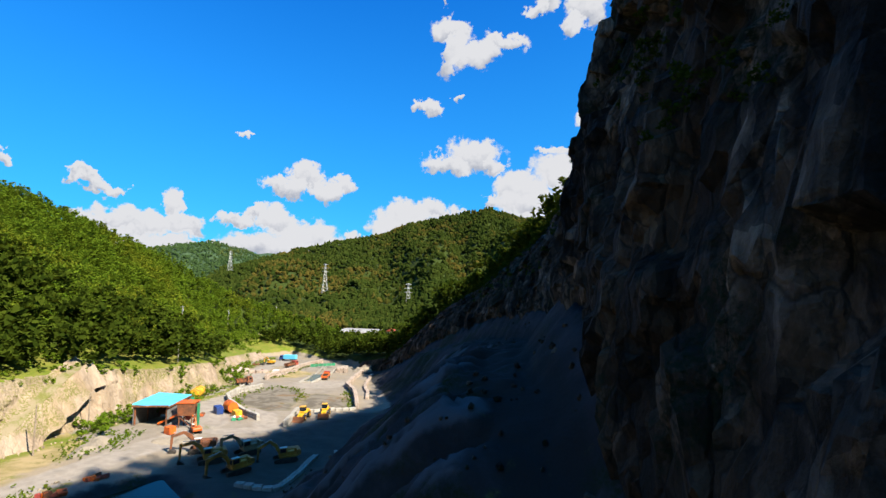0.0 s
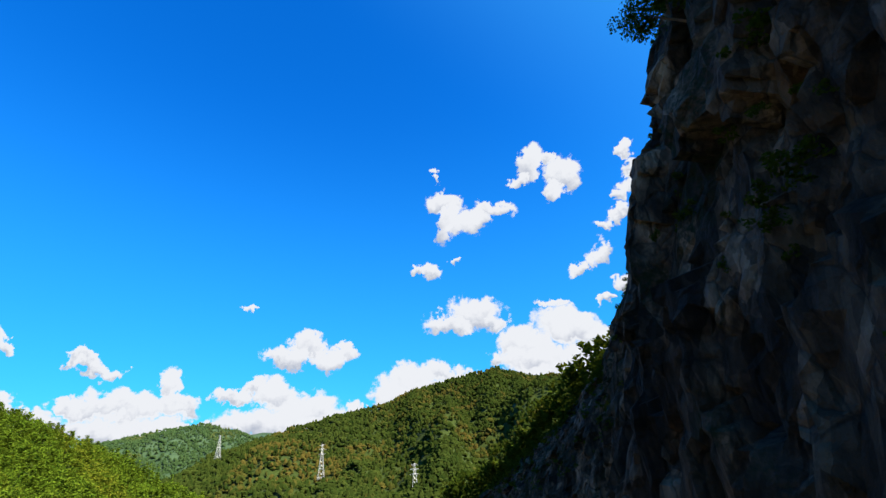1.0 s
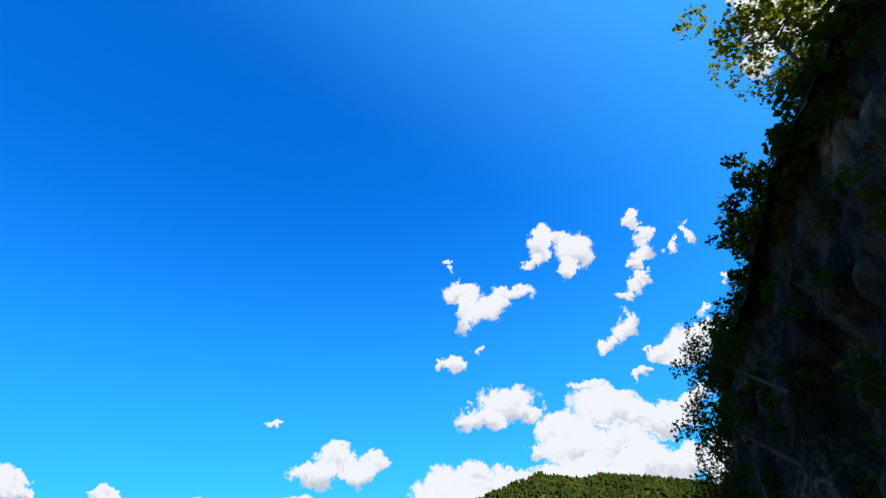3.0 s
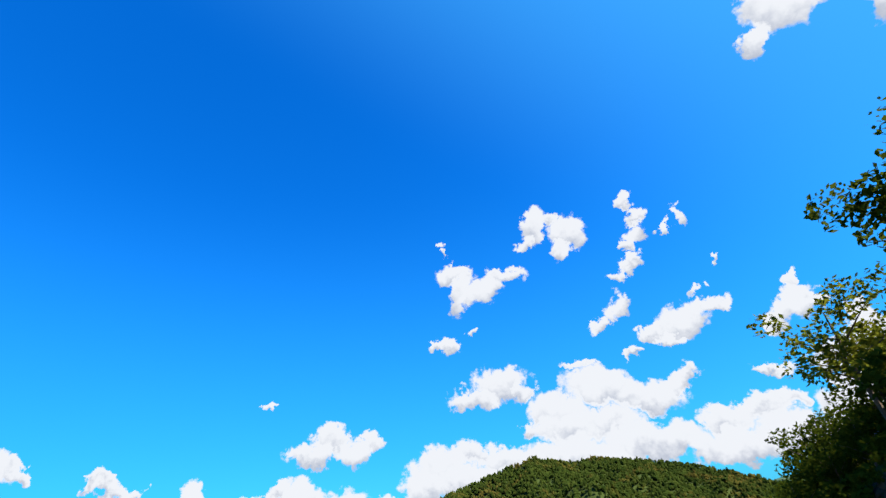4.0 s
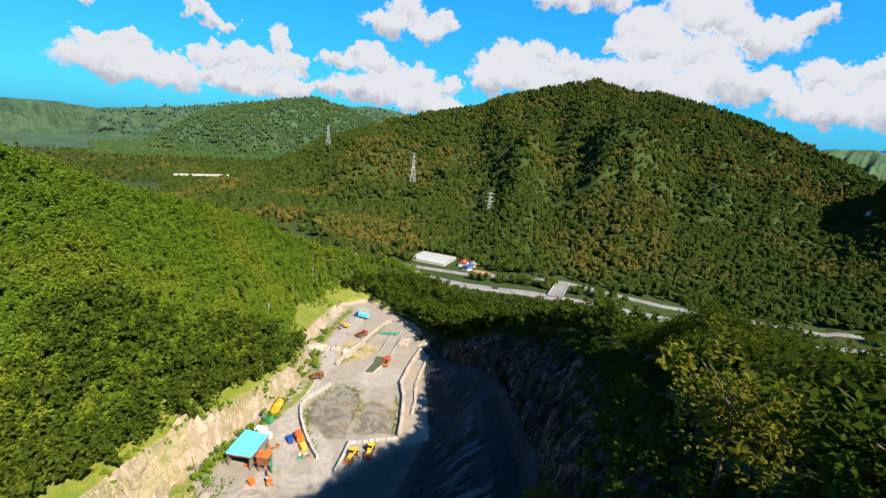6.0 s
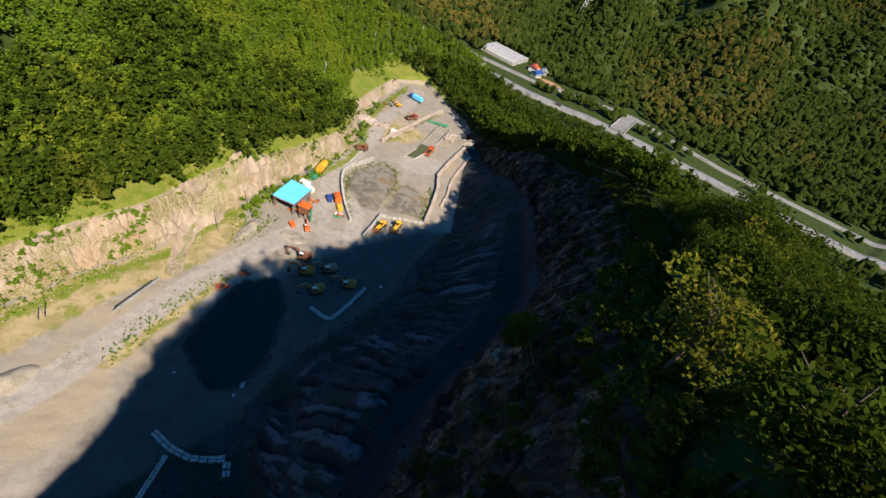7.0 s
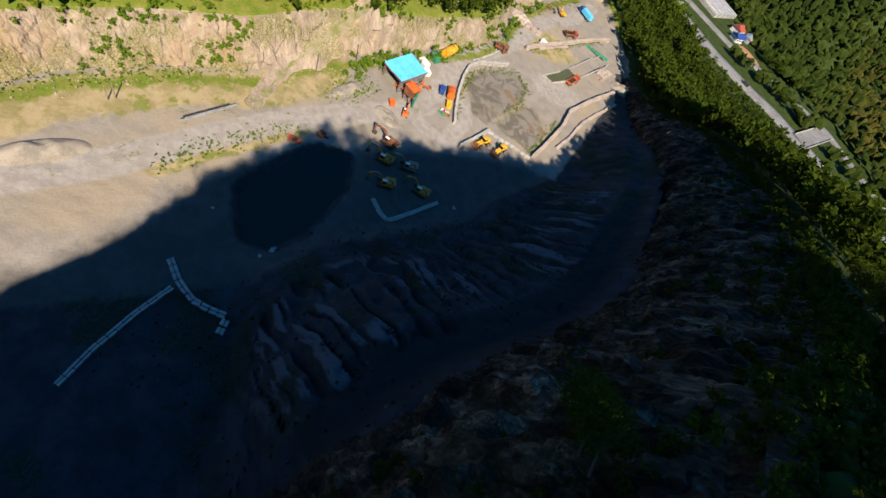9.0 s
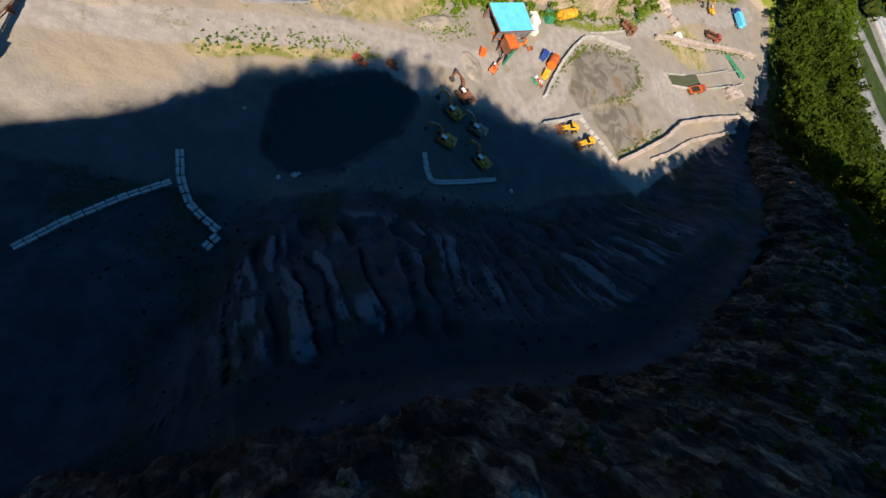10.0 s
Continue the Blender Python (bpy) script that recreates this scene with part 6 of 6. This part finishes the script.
def pylon(x, y, tall, z=None):
    e = new("pylon")
    tower = bmesh.new()
    w = lambda h: 4.2 * (1 - h / tall) ** 1.25 + 0.55
    levels = [tall * k / 9 for k in range(10)]
    for a, b in zip(levels[:-1], levels[1:]):
        for sx, sy in ((1, 1), (1, -1), (-1, 1), (-1, -1)):
            limb(tower, (sx * w(a), sy * w(a), a), (sx * w(b), sy * w(b), b), 0.28, 0.26, 4)
        for p, q in (((1, 1), (1, -1)), ((1, -1), (-1, -1)), ((-1, -1), (-1, 1)), ((-1, 1), (1, 1))):
            limb(tower, (p[0] * w(a), p[1] * w(a), a), (q[0] * w(b), q[1] * w(b), b), 0.15, 0.15, 4)
            limb(tower, (q[0] * w(a), q[1] * w(a), a), (p[0] * w(b), p[1] * w(b), b), 0.15, 0.15, 4)
    part("tower", tower, MAT_STEEL, e)
    for h, reach in ((0.96, 4.2), (0.84, 5.6), (0.71, 5.6)):
        arm = bmesh.new()
        for s in (-1, 1):
            limb(arm, (0, 0, tall * h + 1.3), (s * reach, 0, tall * h), 0.22, 0.12, 4)
            limb(arm, (0, 0, tall * h - 0.4), (s * reach, 0, tall * h), 0.22, 0.12, 4)
        part("crossarm", arm, MAT_STEEL, e)
    return put(tagged(e, "grey steel lattice power pylon on the wooded slope", "pylon", "power pylons"), x, y, 40, z)


for x, y, top, tall in ((-376, 451, 36, 40), (-615, 518, 68, 50), (-970, 551, 103, 44)):
    pylon(x, y, tall, top - tall)


# ---- valley: roads, bridge, greenhouse, houses ----
def road_strip(name, line, wide, mat, label, lift=1.0):
    p, u_, _ = resample(line, 4.0)
    d = np.gradient(p[:, :2], axis=0)
    d /= np.linalg.norm(d, axis=1, keepdims=True)
    side = np.stack([-d[:, 1], d[:, 0]], 1) * wide / 2
    rows = []
    for k in (-1, -0.5, 0, 0.5, 1):
        q = p[:, :2] + side * k
        rows.append(np.column_stack([q, np.maximum(on_sheet(q[:, 0], q[:, 1]), on_sheet(p[:, 0], p[:, 1])) + lift]))
    low = [np.column_stack([r_[:, :2], r_[:, 2] - 3.5]) for r_ in (rows[0], rows[-1])]
    V = np.concatenate([low[0]] + rows + [low[1]])
    return tagged(new(name, sheet(name, V, grid_faces(7, len(p)), mat)), label, "road", kind="structure")


road_strip("road_1", ROAD, 10.0, MAT_ASPHALT, "pale two-lane valley road between trees")
road_strip("road_2", LANE, 5.0, MAT_ASPHALT, "narrow pale lane along the mountain's foot")
marks = new("road_marking", sheet("road_marking", np.concatenate([np.column_stack([resample(ROAD, 4.0)[0][:, :2] + (o, 0), on_sheet(*resample(ROAD, 4.0)[0][:, :2].T) + 1.35]) for o in (-0.1, 0.1)]), grid_faces(2, len(resample(ROAD, 4.0)[0])), MAT_WHITE))
tagged(marks, "white centre line on the valley road", "marking", kind="structure")

# narrow dirt track that climbs the quarry wall
ramp_line = np.array([(-92.4, 8.9, 5.2), (-103, 12.3, 5.3), (-110.6, 15.8, 5.9), (-115.3, 19.9, 7.6), (-121.6, 26.0, 11.4), (-127.4, 32.0, 15.0), (-133.5, 37.5, 16.6)], float)
p, u_, _ = resample(ramp_line, 1.0)
p[:, 2] = np.maximum(p[:, 2], land(p[:, 0], p[:, 1])[0] * (p[:, 0] > -113) + 0.35)
d = np.gradient(p[:, :2], axis=0)
d /= np.linalg.norm(d, axis=1, keepdims=True)
out_ = np.stack([d[:, 1], -d[:, 0]], 1)
wave = fbm(p[:, 0] * 0.4, p[:, 1] * 0.4, seed=91)
rows = [np.column_stack([p[:, :2] + out_ * (o + 0.3 * wave[:, None]), p[:, 2] + h + 0.15 * wave]) for o, h in ((1.1, -0.25), (0.4, 0.0), (-0.4, 0.0), (-1.2, 0.1))]
ramp = new("ramp", sheet("ramp", np.concatenate(rows), grid_faces(4, len(p)), MAT_RAMP))
tagged(ramp, "narrow grassy dirt track climbing the quarry wall", "ramp", kind="structure")
rows = [np.column_stack([p[:, :2] + out_ * (o + 0.9 * wave[:, None] * abs(h)  / 5), np.maximum(p[:, 2] + h, 3.5)]) for o, h in ((4.2, -5.5), (2.6, -3.0), (1.1, -0.3), (-1.2, 0.05), (-2.6, 1.0))]
bank = new("ramp_bank", sheet("ramp_bank", np.concatenate(rows), grid_faces(5, len(p)), MAT_WALL))
tagged(bank, "pale rock bank carrying the dirt track", "bank", kind="structure")

bridge = new("bridge")
deck_turn = math.degrees(math.atan2(327 - 291, -182 + 166))
part("deck", boxes(((38, 10.5, 0.9), (0, 0, 0.2), (0, 0, 0), 0.05)), MAT_ASPHALT, bridge)
for s in (-1, 1):
    part("parapet", boxes(((38, 0.35, 1.0), (0, s * 5.2, 1.1), (0, 0, 0), 0.04)), MAT_CONCRETE, bridge)
for k in (-14, 0, 14):
    part("pier", boxes(((1.2, 8.5, 6), (k, 0, -3.2), (0, 0, 0), 0.1)), MAT_CONCRETE, bridge)
put(tagged(bridge, "short grey concrete bridge over the valley road", "bridge"), -173.5, 309, deck_turn, -7.0)

farm = new("greenhouse")
for k in range(9):
    y = (k - 4) * 3.0
    arch = [(0, 0)] + [(1.45 - 1.45 * math.cos(math.pi * a / 6), 2.0 + 1.3 * math.sin(math.pi * a / 6)) for a in range(7)] + [(2.9, 0)]
    bm = bmesh.new()
    a_ = [bm.verts.new((-17, y + p - 1.45, z)) for p, z in arch]
    b_ = [bm.verts.new((17, y + p - 1.45, z)) for p, z in arch]
    bm.faces.new(a_)
    bm.faces.new(b_[::-1])
    for i in range(len(arch) - 1):
        bm.faces.new((a_[i], b_[i], b_[i + 1], a_[i + 1]))
    part("bay", bm, MAT_STEEL if k % 2 else MAT_CONCRETE, farm)
put(tagged(farm, "long white greenhouse of many arched bays", "greenhouse"), -290, 280, 22)


def house(x, y, turn, size, wall, roof, label, z=None):
    e = new("house")
    lx, ly, lz = size
    part("wall", boxes(((lx, ly, lz + 2), (0, 0, lz / 2 - 1))), wall, e)
    part("roof", made(profile, [(-lx / 2 - 0.5, lz), (lx / 2 + 0.5, lz), (0, lz + 0.32 * lx)], -ly / 2 - 0.5, ly / 2 + 0.5), roof, e)
    for k in range(3):
        part("window", boxes(((0.08, ly / 6, 1.2), (lx / 2 + 0.03, (k - 1) * ly / 3.4, lz * 0.55))), MAT_GLASS, e)
    part("door", boxes(((0.1, 1.0, 2.1), (lx / 2 + 0.03, ly * 0.46, 1.1))), MAT_DARK, e)
    return put(tagged(e, label, "house", "houses in the valley"), x, y, turn, z)


house(-262, 292, 25, (7, 10, 3.5), MAT_WHITE, MAT_RED, "white house with a red roof beside the greenhouse")
house(-252, 286, 10, (6, 8, 3), MAT_WHITE, MAT_NAVY, "white shed with a blue roof beside the lane")
house(-256, 298, 40, (5, 7, 3), MAT_CONCRETE, MAT_STEEL, "grey shed beside the greenhouse")
mound("soil_yard", -240, 292, 12, 5, 0.8, 30, MAT_SOIL, "bare orange soil beside the lane", 311, "soil")
rr = random.Random(9)
for k in range(11):
    x, y = rr.uniform(-75, 55), rr.uniform(840, 1000)
    house(x, y, rr.uniform(0, 180), (rr.uniform(8, 13), rr.uniform(10, 18), rr.uniform(4, 7)), MAT_WHITE if k % 3 else MAT_CONCRETE, (MAT_GREYWALL, MAT_NAVY, MAT_RED)[k % 3], "small pale village house far along the valley")

viaduct = new("viaduct")
va, vb = Vector((-963, 232, -10)), Vector((-941, 311, -11))
ln = (vb - va).length
part("deck", boxes(((ln + 12, 11, 3.2), (0, 0, 0), (0, 0, 0), 0.1)), MAT_CONCRETE, viaduct)
for k in range(5):
    part("pier", boxes(((3, 7, 34), ((k - 2) * ln / 4.5, 0, -17), (0, 0, 0), 0.2)), MAT_CONCRETE, viaduct)
mid = (va + vb) / 2
put(tagged(viaduct, "pale concrete viaduct far along the valley", "bridge"), mid.x, mid.y, math.degrees(math.atan2(vb.y - va.y, vb.x - va.x)), -6.0)
